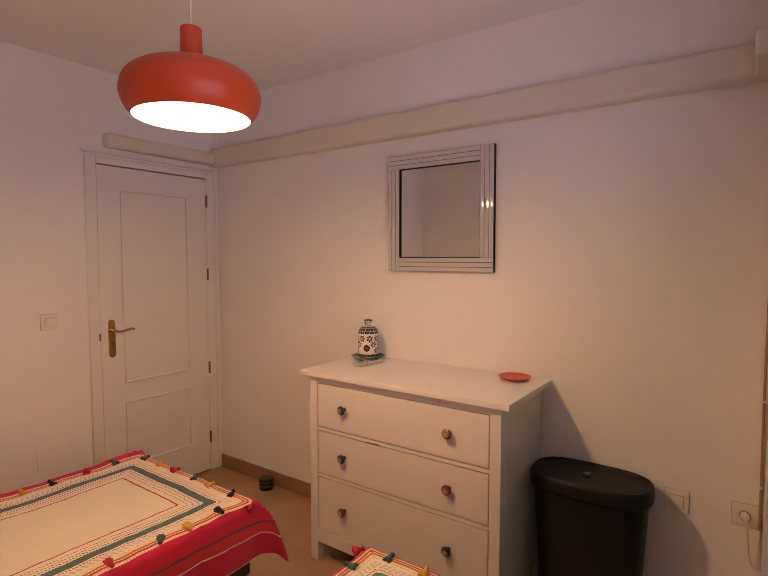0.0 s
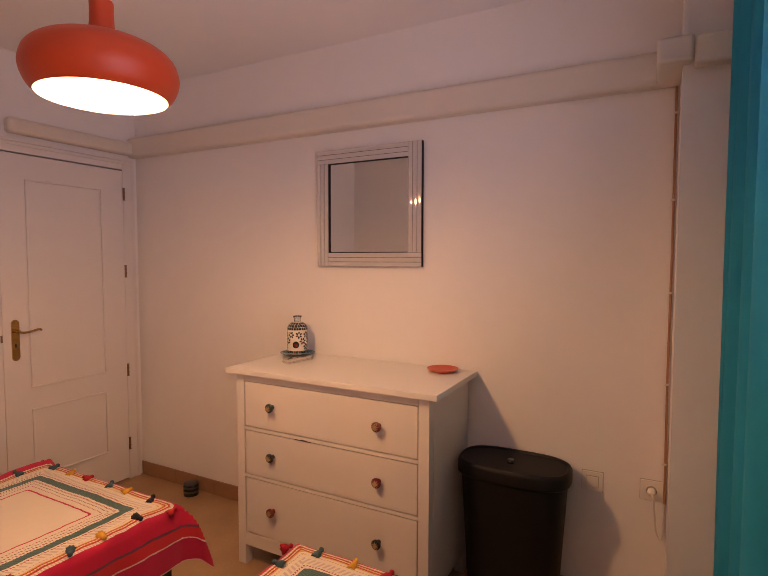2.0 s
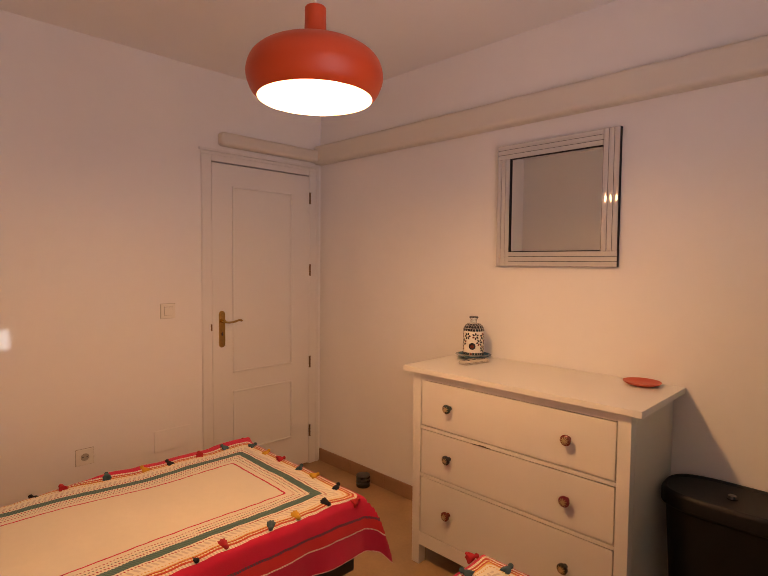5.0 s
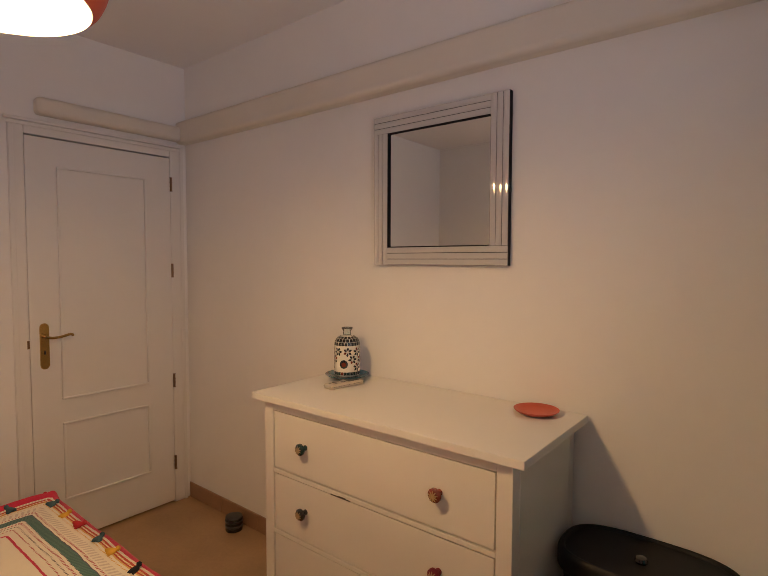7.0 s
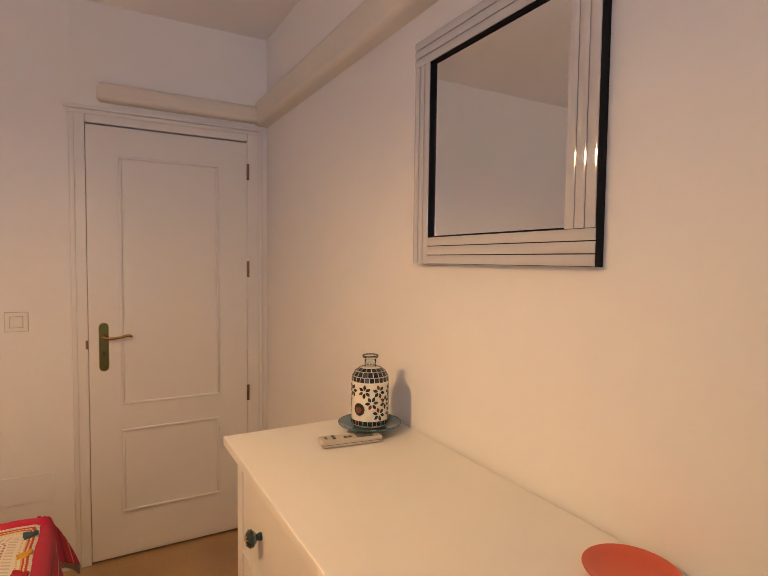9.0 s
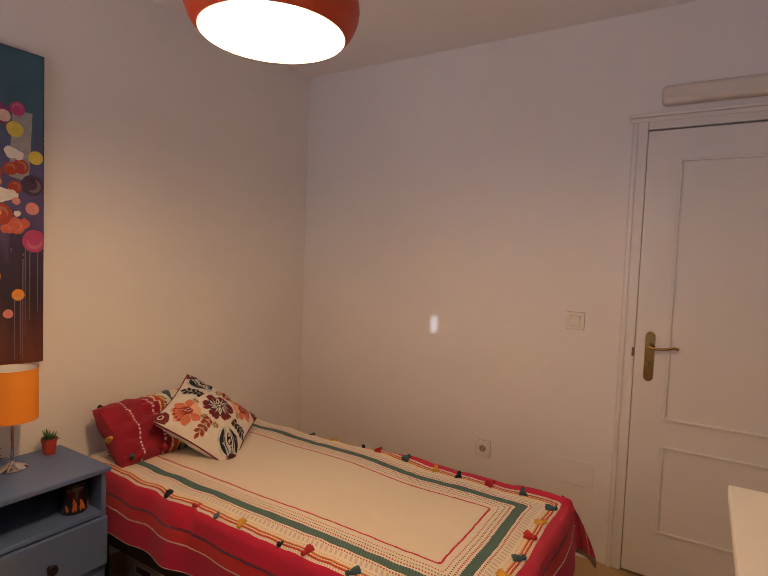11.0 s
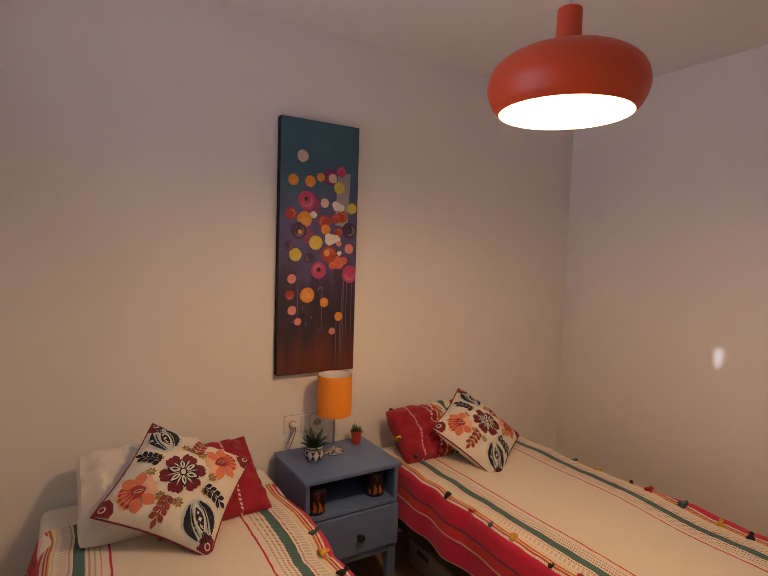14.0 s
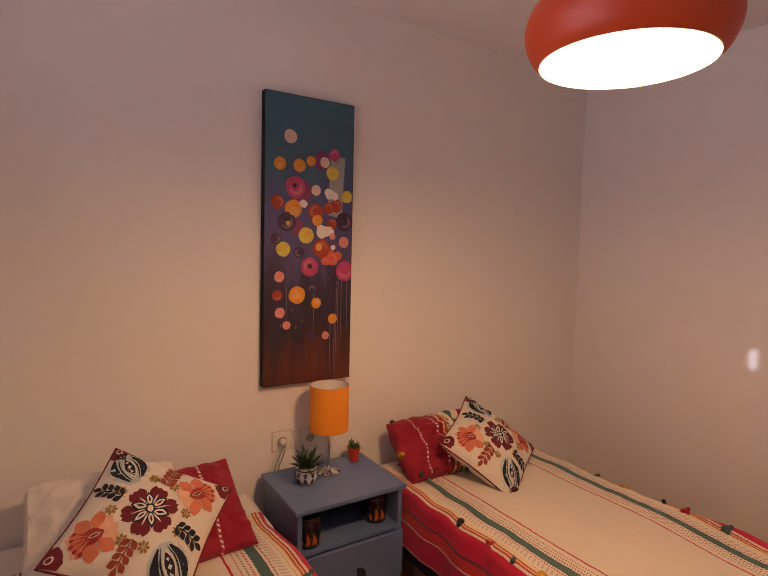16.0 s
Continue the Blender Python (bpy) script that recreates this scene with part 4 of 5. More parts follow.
def canvas_paint(h):
    """Teal above, violet across the middle, rust and black below, brushed downwards."""
    m = mat("canvas_paint", (1, 1, 1), 0.5, vary=0.22, grain=0.06, scale=9, bump=0.3, bump_scale=250)
    nt = m.node_tree
    hsv = [n for n in nt.nodes if n.bl_idname == "ShaderNodeHueSaturation"][0]
    co, sep = nt.nodes.new("ShaderNodeTexCoord"), nt.nodes.new("ShaderNodeSeparateXYZ")
    nt.links.new(co.outputs["Object"], sep.inputs[0])
    stretch, n1 = nt.nodes.new("ShaderNodeMapping"), nt.nodes.new("ShaderNodeTexNoise")
    stretch.inputs["Scale"].default_value = (16, 1.6, 1)
    n1.inputs["Scale"].default_value, n1.inputs["Detail"].default_value = 1.0, 3
    nt.links.new(co.outputs["Object"], stretch.inputs[0])
    nt.links.new(stretch.outputs[0], n1.inputs["Vector"])
    add = nt.nodes.new("ShaderNodeMath")
    add.operation, add.inputs[1].default_value = "MULTIPLY_ADD", 0.55
    nt.links.new(n1.outputs["Fac"], add.inputs[0])
    nt.links.new(sep.outputs["Y"], add.inputs[2])
    ramp = nt.nodes.new("ShaderNodeValToRGB")
    e = ramp.color_ramp.elements
    stops = ((0.18, (0.115, 0.025, 0.013)), (0.28, (0.065, 0.014, 0.016)), (0.36, (0.016, 0.009, 0.022)), (0.48, (0.034, 0.018, 0.062)), (0.58, (0.078, 0.062, 0.185)), (0.70, (0.064, 0.074, 0.205)), (0.80, (0.040, 0.115, 0.175)), (1.0, (0.032, 0.120, 0.170)))
    while len(e) < len(stops):
        e.new(1.0)
    for k, (v, c) in enumerate(stops):
        e[k].position, e[k].color = v, (*c, 1)
    div = nt.nodes.new("ShaderNodeMath")
    div.operation, div.inputs[1].default_value = "DIVIDE", h + 0.28
    nt.links.new(add.outputs[0], div.inputs[0])
    nt.links.new(div.outputs[0], ramp.inputs[0])
    nt.links.new(ramp.outputs[0], hsv.inputs["Color"])
    return m


painting()


# ---- bedside table and what stands on it ----
def bedside_table():
    b = thing("bedside_table", pose(-1.2225, -0.443, 0), "blue painted wooden bedside table with one drawer", "bedside table")
    w, dep = 0.225, 0.365
    part("tabletop", box(-0.2375, 0.2375, 0, dep + 0.010, 0.580, 0.600, 0.006), night_blue, b)
    for s in (-1, 1):
        part("side_panel", box(s * w - 0.018 * (s > 0), s * w + 0.018 * (s < 0), 0.001, dep - 0.005, 0.205, 0.579, 0.002), night_blue, b)
        for y in (0.002, dep - 0.047):
            part("leg", box(s * w - 0.040 * (s > 0), s * w + 0.040 * (s < 0), y, y + 0.040, 0, 0.2045, 0.003), night_blue, b)
    part("back_panel", box(-w + 0.0185, w - 0.0185, 0.003, 0.010, 0.205, 0.579), night_shaded, b)
    part("shelf", box(-w + 0.0185, w - 0.0185, 0.0105, dep - 0.002, 0.418, 0.435, 0.002), night_blue, b)
    part("bottom_rail", box(-w + 0.0185, w - 0.0185, dep - 0.030, dep - 0.008, 0.190, 0.226, 0.002), night_blue, b)
    dr = part("drawer", box(-w + 0.002, w - 0.002, dep - 0.0045, dep + 0.012, 0.230, 0.414, 0.004), night_blue, b)
    part("drawer_box", box(-w + 0.03, w - 0.03, 0.02, dep - 0.006, 0.232, 0.40), night_shaded, dr)
    k = part("knob", lathe([(0, 0), (0.010, 0), (0.008, 0.008), (0.014, 0.013), (0.0185, 0.020), (0.016, 0.028), (0, 0.032)], 24), knob_black, dr, "shiny black round knob")
    k.matrix_basis = Matrix.Translation((-0.02, dep + 0.012, 0.310)) @ pose(0, 0, 0, -90, 0, 0)
    return b


bedside_table()
NT = 0.600
lamp = thing("table_lamp", pose(-1.232, -0.318, NT), "table lamp with orange drum shade and chrome foot", "lamp")
part("foot", lathe([(0, 0), (0.048, 0), (0.049, 0.004), (0.040, 0.011), (0.022, 0.017), (0.012, 0.024), (0.007, 0.034), (0, 0.034)], 40), chrome, lamp)
part("stem", tube([(0, 0, 0.034), (0, 0, 0.25)], 0.0055, 12), chrome, lamp)
part("lamp_holder", lathe([(0, 0.25), (0.016, 0.25), (0.016, 0.30), (0, 0.30)], 16), cable_white, lamp)
part("shade", lathe([(0.0810, 0.184), (0.0800, 0.372), (0.0780, 0.372), (0.0790, 0.184), (0.0810, 0.184)], 56), orange_shade, lamp, "orange fabric drum shade")
part("shade_lining", lathe([(0.0777, 0.371), (0.0787, 0.185)], 56), shade_white, lamp, "white inside of the shade")
bm = tube([(-0.078, 0, 0.30), (0.078, 0, 0.30)], 0.002, 6)
tube([(0, -0.078, 0.30), (0, 0.078, 0.30)], 0.002, 6, bm)
part("shade_ring", bm, steel, lamp)


def potted_plant(name, m, profile, pot, label, leaves, spread, leaf_mat):
    p = thing(name, m, label, "plant")
    height = max(z for _, z in profile)
    pot_ob = part("pot", lathe(profile, 36), pot, p)
    inner = profile[-1][0]
    part("soil", lathe([(0, height - 0.010), (inner - 0.001, height - 0.012)], 24), soil, p)
    rng = random.Random(len(name) + leaves)
    bm = bmesh.new()
    for k in range(leaves):
        turn, lean = 2.4 * k, 0.25 + 1.0 * (k / leaves)
        length = spread * (0.75 + 0.35 * rng.random()) * (0.85 + 0.3 * (1 - k / leaves))
        way = Vector((math.cos(turn) * math.sin(lean), math.sin(turn) * math.sin(lean), math.cos(lean)))
        side = Vector((-math.sin(turn), math.cos(turn), 0))
        up = side.cross(way)
        base = Vector((0.006 * math.cos(turn), 0.006 * math.sin(turn), height - 0.012))
        rings = []
        for j in range(5):
            f = j / 4
            c = base + way * length * f - Vector((0, 0, 0.25 * length * f * f * math.sin(lean)))
            wd = length * 0.12 * (1 - f ** 1.6) * (0.7 + 0.9 * f) + 0.0004
            rings.append([bm.verts.new(c + side * wd), bm.verts.new(c + up * wd * -0.35), bm.verts.new(c - side * wd), bm.verts.new(c + up * wd * 0.18)])
        for a, b in zip(rings, rings[1:]):
            for j in range(4):
                bm.faces.new((a[j], a[(j + 1) % 4], b[(j + 1) % 4], b[j]))
        bm.faces.new(rings[-1])
    part("leaves", bm, leaf_mat, p, "pointed fleshy dark green leaves")
    return p, pot_ob


pl, pot_ob = potted_plant("potted_succulent", pose(-1.112, -0.268, NT), [(0, 0), (0.028, 0), (0.031, 0.004), (0.041, 0.028), (0.0425, 0.048), (0.039, 0.066), (0.0375, 0.070), (0.0345, 0.070), (0.036, 0.058)], pot_white, "green succulent in a navy and white patterned pot", 34, 0.092, leaf_green)


def pot_skin(u, v):
    r = 0.0315 + 0.0125 * math.sin(math.pi * min(max((v + 0.004) / 0.088, 0), 1)) ** 0.9 if v < 0.048 else 0.0432 - 0.0035 * ((v - 0.048) / 0.018)
    a = u / 0.042
    return ((r + 0.0006) * math.cos(a), (r + 0.0006) * math.sin(a), v)


marks = []
for k in range(9):
    c = 2 * math.pi * 0.042 * k / 9
    for a in (-1, 1):
        for j in range(3):
            o = 0.0055 * j
            marks.append([(c + a * (0.002 + o), 0.012), (c + a * (0.0056 + o), 0.012), (c + a * (0.0152 + o * 0.3), 0.034), (c + a * (0.012 + o * 0.3), 0.034)])
            marks.append([(c + a * (0.012 + o * 0.3), 0.037), (c + a * (0.0146 + o * 0.3), 0.037), (c + a * (0.0046 + o), 0.057), (c + a * (0.002 + o), 0.057)])
n = 40
for k in range(n):
    c, s = 2 * math.pi * 0.042 * k / n, 2 * math.pi * 0.042 / n * 0.5
    marks.append([(c - s, 0.0595), (c + s, 0.0595), (c + s, 0.0645), (c - s, 0.0645)])
    marks.append([(c - s, 0.006), (c + s, 0.006), (c + s, 0.009), (c - s, 0.009)])
tagged(part("pot_pattern", laid(marks, pot_skin), pot_navy, pot_ob, "navy geometric pattern"), kind="stuff")
potted_plant("small_potted_plant", pose(-1.383, -0.372, NT), [(0, 0), (0.020, 0), (0.0215, 0.003), (0.0265, 0.052), (0.0285, 0.053), (0.0288, 0.062), (0.0265, 0.063), (0.0245, 0.056)], pot_red, "tiny green plant in a red pot", 44, 0.043, leaf_light)


def jar(x, y, label):
    j = thing("candle_jar", pose(x, y, 0.4355) @ Matrix.Scale(1.28, 4), label, "candle jar", "candle jars in the bedside table")
    part("body", lathe([(0, 0), (0.034, 0), (0.036, 0.003), (0.038, 0.040), (0.037, 0.075), (0.035, 0.079), (0, 0.079)], 32), candle_black, j)
    part("lid", lathe([(0, 0.0795), (0.0385, 0.0795), (0.039, 0.083), (0.0385, 0.089), (0.034, 0.091), (0, 0.091)], 32), knob_black, j)
    skin = lambda u, v: (0.0386 * math.cos(u / 0.038), 0.0386 * math.sin(u / 0.038), v)
    lab = [placed(petal(q, 0.010, tip=0.8), 0.038 * a, 0.010, t) for a, t, q in ((1.0, -22, 0.030), (1.25, 10, 0.042), (1.55, -8, 0.034), (1.85, 20, 0.040), (2.15, -14, 0.028), (0.7, 12, 0.024))]
    part("painted_label", laid(lab, skin), candle_orange, j, "orange painted decoration")
    return j


jar(-1.062, -0.135, "black painted candle jar inside the bedside table")
jar(-1.372, -0.165, "black and orange candle jar inside the bedside table")


# ---- beds ----
BED_L, BED_W, BED_Z = 1.845, 0.885, 0.540
HEAD_Y = -0.455


def bed(x, label):
    b = thing("bed", pose(x, HEAD_Y, 0), label, "bed", "the two single beds")
    w = BED_W / 2 - 0.012
    part("mattress", box(-w + 0.022, w - 0.022, 0.0, BED_L - 0.034, 0.315, BED_Z - 0.012, 0.050, segs=5), mattress_cloth, b)
    part("base", box(-w + 0.005, w - 0.005, 0.004, BED_L - 0.020, 0.235, 0.313, 0.006), bed_black, b)
    for sx in (-1, 1):
        for y in (0.10, BED_L / 2, BED_L - 0.12):
            part("leg", tube([(sx * (w - 0.09), y, 0), (sx * (w - 0.09), y, 0.2345)], 0.021, 14), bed_black, b)
    return b


def edge(e, r=0.045, flare=0.17):
    """Distance out and drop of cloth that runs e past an edge of radius r."""
    if e < -r:
        return e, 0.0
    s = e + r
    if s < math.pi * r / 2:
        return -r + r * math.sin(s / r), r * (1 - math.cos(s / r))
    s -= math.pi * r / 2
    return flare * s, r + s


def bedspread(x, seed, start, loose, label):
    sp = thing("bedspread", pose(x, HEAD_Y, 0), label, "bedspread", "the two bedspreads")
    hang, w2, step = 0.196, BED_W / 2, 0.0135
    nu, nv = int((BED_W + 2 * hang) / step), int((BED_L + hang - start) / step)

    def cloth(u, v):
        ou, du = edge(abs(u) - w2, 0.060, 0.34) if u * loose > 0 else edge(abs(u) - w2)
        ov, dv = edge(v - BED_L - 0.032, 0.058, 0.24)
        sgn = 1 if u > 0 else -1
        ov0 = max(abs(u) - w2, 0) / hang
        fold = math.sin(v * 19 + 3.0 * noise.noise((v * 2.2, seed, 0.5))) * 0.6 + noise.noise((v * 9, seed, 2.5))
        foot = math.sin(u * 21 + 3.0 * noise.noise((u * 2.6, seed, 7.5))) * 0.6 + noise.noise((u * 9, seed, 9.5))
        a, b = max(abs(u) - w2, 0), max(v - BED_L, 0)
        both = max((a + b - math.sqrt((a - b) ** 2 + 0.05 ** 2)) / 2, 0) if a * b > 0 else 0
        bulge = 0.036 * (1 - math.exp(-both / 0.035))
        low = (du + dv + math.sqrt((du - dv) ** 2 + 0.05 ** 2)) / 2 - 0.025 * math.exp(-abs(du - dv) * 30) + 0.40 * both if du * dv > 0 else max(du, dv)
        px = sgn * (w2 + ou + 0.014 * ov0 * fold + bulge)
        pv = max(v - BED_L, 0) / hang
        py = BED_L + 0.032 + ov + 0.014 * pv * foot + bulge
        near = math.exp(-((abs(u) - w2) / 0.16) ** 2)
        px += 0.017 * near * noise.noise((v * 5.5, seed + sgn, 1.0)) * (1.5 if v < 0.8 else 0.7)
        py += 0.008 * noise.noise((u * 6, seed, 3.0)) * math.exp(-((v - BED_L) / 0.2) ** 2)
        pz = BED_Z - low + 0.004 * noise.noise((u * 5, v * 4, seed)) + 0.006 * near * noise.noise((v * 12, sgn, seed)) + 0.0016 * noise.noise((u * 26, v * 22, seed))
        pz += 0.026 * math.exp(-((abs(u) - w2 + 0.012) / 0.034) ** 2) * (u * loose > 0) * min(max(v - 0.7, 0) * 2, 1) * (0.8 + noise.noise((v * 3.2, seed, 11.0)))
        return px, py, pz

    def brim(u, v):
        """Where the striped border meets the red sides; on the loose side it slides in towards the foot."""
        f = min(max((v - 0.95) / 0.35, 0), 1)
        return w2 - (0.018 + 0.042 * f * f * (3 - 2 * f) if u * loose > 0 else 0.016 if loose < 0 else 0.036)
    bm = bmesh.new()
    layer = bm.loops.layers.uv.new("border")
    us = [-w2 - hang + (BED_W + 2 * hang) * i / nu for i in range(nu + 1)]
    vs = [start + (BED_L + hang - start) * j / nv for j in range(nv + 1)]
    grid = [[bm.verts.new(cloth(u, v + 0.012 * noise.noise((u * 5, seed, 20.0)) * (j == 0))) for u in us] for j, v in enumerate(vs)]
    for j in range(nv):
        for i in range(nu):
            f = bm.faces.new((grid[j][i], grid[j][i + 1], grid[j + 1][i + 1], grid[j + 1][i]))
            far = brim(us[i], vs[j])
            beyond = abs(us[i] + us[i + 1]) / 2 > w2
            side = beyond or far - abs((us[i] + us[i + 1]) / 2) < BED_L - 0.010 - (vs[j] + vs[j + 1]) / 2
            for lp, (a, b) in zip(f.loops, ((i, j), (i + 1, j), (i + 1, j + 1), (i, j + 1))):
                lp[layer].uv = (vs[b] if side else us[a], far - abs(us[a]) if beyond else min(far - abs(us[a]), BED_L - 0.010 - vs[b]))
    part("cloth", bm, bedspread_cloth, sp)
    names = ("black", "red", "teal", "yellow")
    rng = random.Random(int(seed * 10))

    def hang_tassel(u, v, turn, k):
        px, py, pz = cloth(u, v)
        m = Matrix.Translation((px, py, pz + 0.011)) @ pose(0, 0, 0, 68 + rng.uniform(-14, 18), 0, turn + rng.uniform(-35, 35)) @ Matrix.Scale(0.95, 4)
        share("tassel", tassel_mesh(names[k % 4]), sp, m, names[k % 4] + " yarn tassel")
    k = 0
    for v in np.arange(max(0.64, start + 0.1), BED_L - 0.03, 0.132):
        k = round((v - 0.64) / 0.132)
        hang_tassel(brim(1, v) + 0.004, v + rng.uniform(-0.02, 0.02), 90, k)
        hang_tassel(-brim(-1, v) - 0.004, v + rng.uniform(-0.02, 0.02), -90, k + 2)
    for q, u in enumerate(np.linspace(-w2, w2, 8)):
        hang_tassel(u, BED_L - 0.012, 180, (1, 2, 3, 1, 2, 3, 0, 1)[q])
    return sp


tassel_cache = {}


def tassel_mesh(colour):
    """A bound knot and a loose skirt of yarn, hanging along -z."""
    if colour in tassel_cache:
        return tassel_cache[colour]
    bm = bmesh.new()
    rings, n = [], 18
    for r, z, rag in ((0.0, 0.005, 0), (0.005, 0.004, 0), (0.0085, -0.001, 0), (0.0085, -0.005, 0), (0.0055, -0.009, 0), (0.0095, -0.014, 0.10), (0.0140, -0.023, 0.18), (0.0170, -0.035, 0.26), (0.006, -0.034, 0.2), (0.0, -0.029, 0)):
        rings.append([bm.verts.new((0, 0, z))] if r == 0 else [bm.verts.new((r * math.cos(2 * math.pi * k / n) * (1 + rag * (k % 2 - 0.5)), r * math.sin(2 * math.pi * k / n) * (1 + rag * (k % 2 - 0.5)), z - 0.02 * rag * ((k * 7) % 5) / 5)) for k in range(n)])
    for a, b in zip(rings, rings[1:]):
        for k in range(n):
            loop = [a[k % len(a)], a[(k + 1) % n % len(a)], b[(k + 1) % n % len(b)], b[k % len(b)]]
            loop = [v for i, v in enumerate(loop) if v not in loop[:i]]
            if len(loop) > 2:
                bm.faces.new(loop)
    me = bpy.data.meshes.new("tassel")
    bmesh.ops.recalc_face_normals(bm, faces=bm.faces)
    bm.to_mesh(me)
    bm.free()
    me.shade_smooth()
    me.materials.append(TASSEL[colour])
    tassel_cache[colour] = me
    return me


BED_A, BED_B = -1.937, -0.508
bed(BED_A, "single bed on a black base beside the plain wall")
bed(BED_B, "single bed on a black base near the window")
bedspread(BED_A, 1.7, 0.10, -1, "cream bedspread with woven striped border, red sides and tassels")
bedspread(BED_B, 6.3, 0.20, 1, "cream bedspread with striped border and tassels, turned down at the pillows")
sheet = part("bed_sheet", box(-BED_W / 2 + 0.010, BED_W / 2 - 0.010, 0.002, 0.32, 0.47, BED_Z - 0.006, 0.030, segs=5), cotton_white)
sheet.matrix_basis = pose(BED_B, HEAD_Y, 0)
tagged(sheet, "cream cotton sheet at the head of the bed", "sheet")


# ---- pillows and cushions ----
def pillow_mesh(hw, hh, thick, seed, n=40, uv=False, pinch=0.035, crumple=0.012, blunt=0.11, puff=0.42):
    bm = bmesh.new()
    layer = bm.loops.layers.uv.new("border") if uv else None

    def at(u, v, side):
        dull = 1 - blunt * (u * v) ** 4
        x, y = hw * u * (1 - pinch * (1 - v * v)) * dull, hh * v * (1 - pinch * (1 - u * u)) * dull
        body = max((1 - u * u) * (1 - v * v), 0.0) ** puff
        return Vector((x, y, side * (thick * body * (1 + 0.10 * noise.noise((u * 2, v * 2, seed)))) + crumple * body ** 0.4 * (noise.noise((u * 4, v * 4, seed + side)) + 0.5 * noise.noise((u * 11, v * 7, seed + side)))))
    sheets = []
    for side in (1, -1):
        g = [[None] * (n + 1) for _ in range(n + 1)]
        for j in range(n + 1):
            for i in range(n + 1):
                rim = i in (0, n) or j in (0, n)
                g[j][i] = sheets[0][j][i] if side < 0 and rim else bm.verts.new(at(2 * i / n - 1, 2 * j / n - 1, side))
        sheets.append(g)
        for j in range(n):
            for i in range(n):
                f = bm.faces.new((g[j][i], g[j][i + 1], g[j + 1][i + 1], g[j + 1][i]))
                if uv:
                    for lp, (a, b) in zip(f.loops, ((i, j), (i + 1, j), (i + 1, j + 1), (i, j + 1))):
                        lp[layer].uv = (2 * hh * b / n, hw * (2 * a / n - 1) * 0.95)
    return bm, at


pillow_on = [(-0.30, RED), (-0.135, WHITE), (-0.127, RED), (-0.040, WHITE), (-0.032, RED), (-0.005, YELLOW), (0.005, ORANGE), (0.025, YELLOW), (0.033, BLACK), (0.045, CREAM), (0.07, TEAL), (0.10, CREAM), (0.15, RED)]
pillow_off = [(-0.30, RED), (-0.135, PINK), (-0.127, RED), (-0.040, PINK), (-0.032, RED), (-0.005, CREAM), (0.005, ORANGE), (0.025, YELLOW), (0.033, CREAM), (0.07, TEAL), (0.10, CREAM), (0.15, RED)]
PILLOW_RED = (0.31, 0.008, 0.028)
pillow_on, pillow_off = ([(v, PILLOW_RED if c == RED else c) for v, c in row] for row in (pillow_on, pillow_off))
pillow_cloth = woven("pillow_cloth", pillow_on, pillow_off, 0.016)
plain_red = woven("plain_red", [(-0.30, PILLOW_RED), (-0.105, WHITE), (-0.095, PILLOW_RED), (0.08, WHITE), (0.09, PILLOW_RED)], [(-0.30, PILLOW_RED), (-0.105, PINK), (-0.095, PILLOW_RED), (0.08, PINK), (0.09, PILLOW_RED)], 0.016)


def soft(name, hw, hh, thick, seed, material, m, label, category, uv=False, crumple=0.012, blunt=0.11, pinch=0.035):
    bm, at = pillow_mesh(hw, hh, thick, seed, uv=uv, crumple=crumple, blunt=blunt, pinch=pinch)
    ob = part(name, bm, material)
    ob.matrix_basis = m
    return tagged(ob, label, category)


def propped(x, y, z, lean, turn=0.0, roll=0.0):
    """A pillow's pose: its foot on the bed at y, leaning back on the wall by lean degrees from lying flat, facing the room."""
    return Matrix.Translation((x, y, z)) @ pose(0, 0, 0, 0, 0, 180 + turn) @ pose(0, 0, 0, lean, 0, 0) @ pose(0, 0, 0, 0, 0, roll)


def claw(spot, s, reach, thick, n=7):
    """A petal that curls out from a tulip's foot and in again at its tip, in short pieces."""
    bow = lambda f: (reach * math.sin(math.pi * (0.12 + 0.70 * f)), -0.27 + 0.52 * f)
    fat = lambda f: thick * math.sin(math.pi * min(f * 0.90 + 0.05, 1.0)) ** 0.8
    outs = []
    for k in range(n):
        (a, y0), (b, y1) = bow(k / n), bow((k + 1.08) / n)
        p, q = fat(k / n), fat((k + 1.08) / n)
        outs.append([spot(y0, s * a), spot(y0, s * (a - p)), spot(y1, s * (b - q)), spot(y1, s * b)])
    return outs


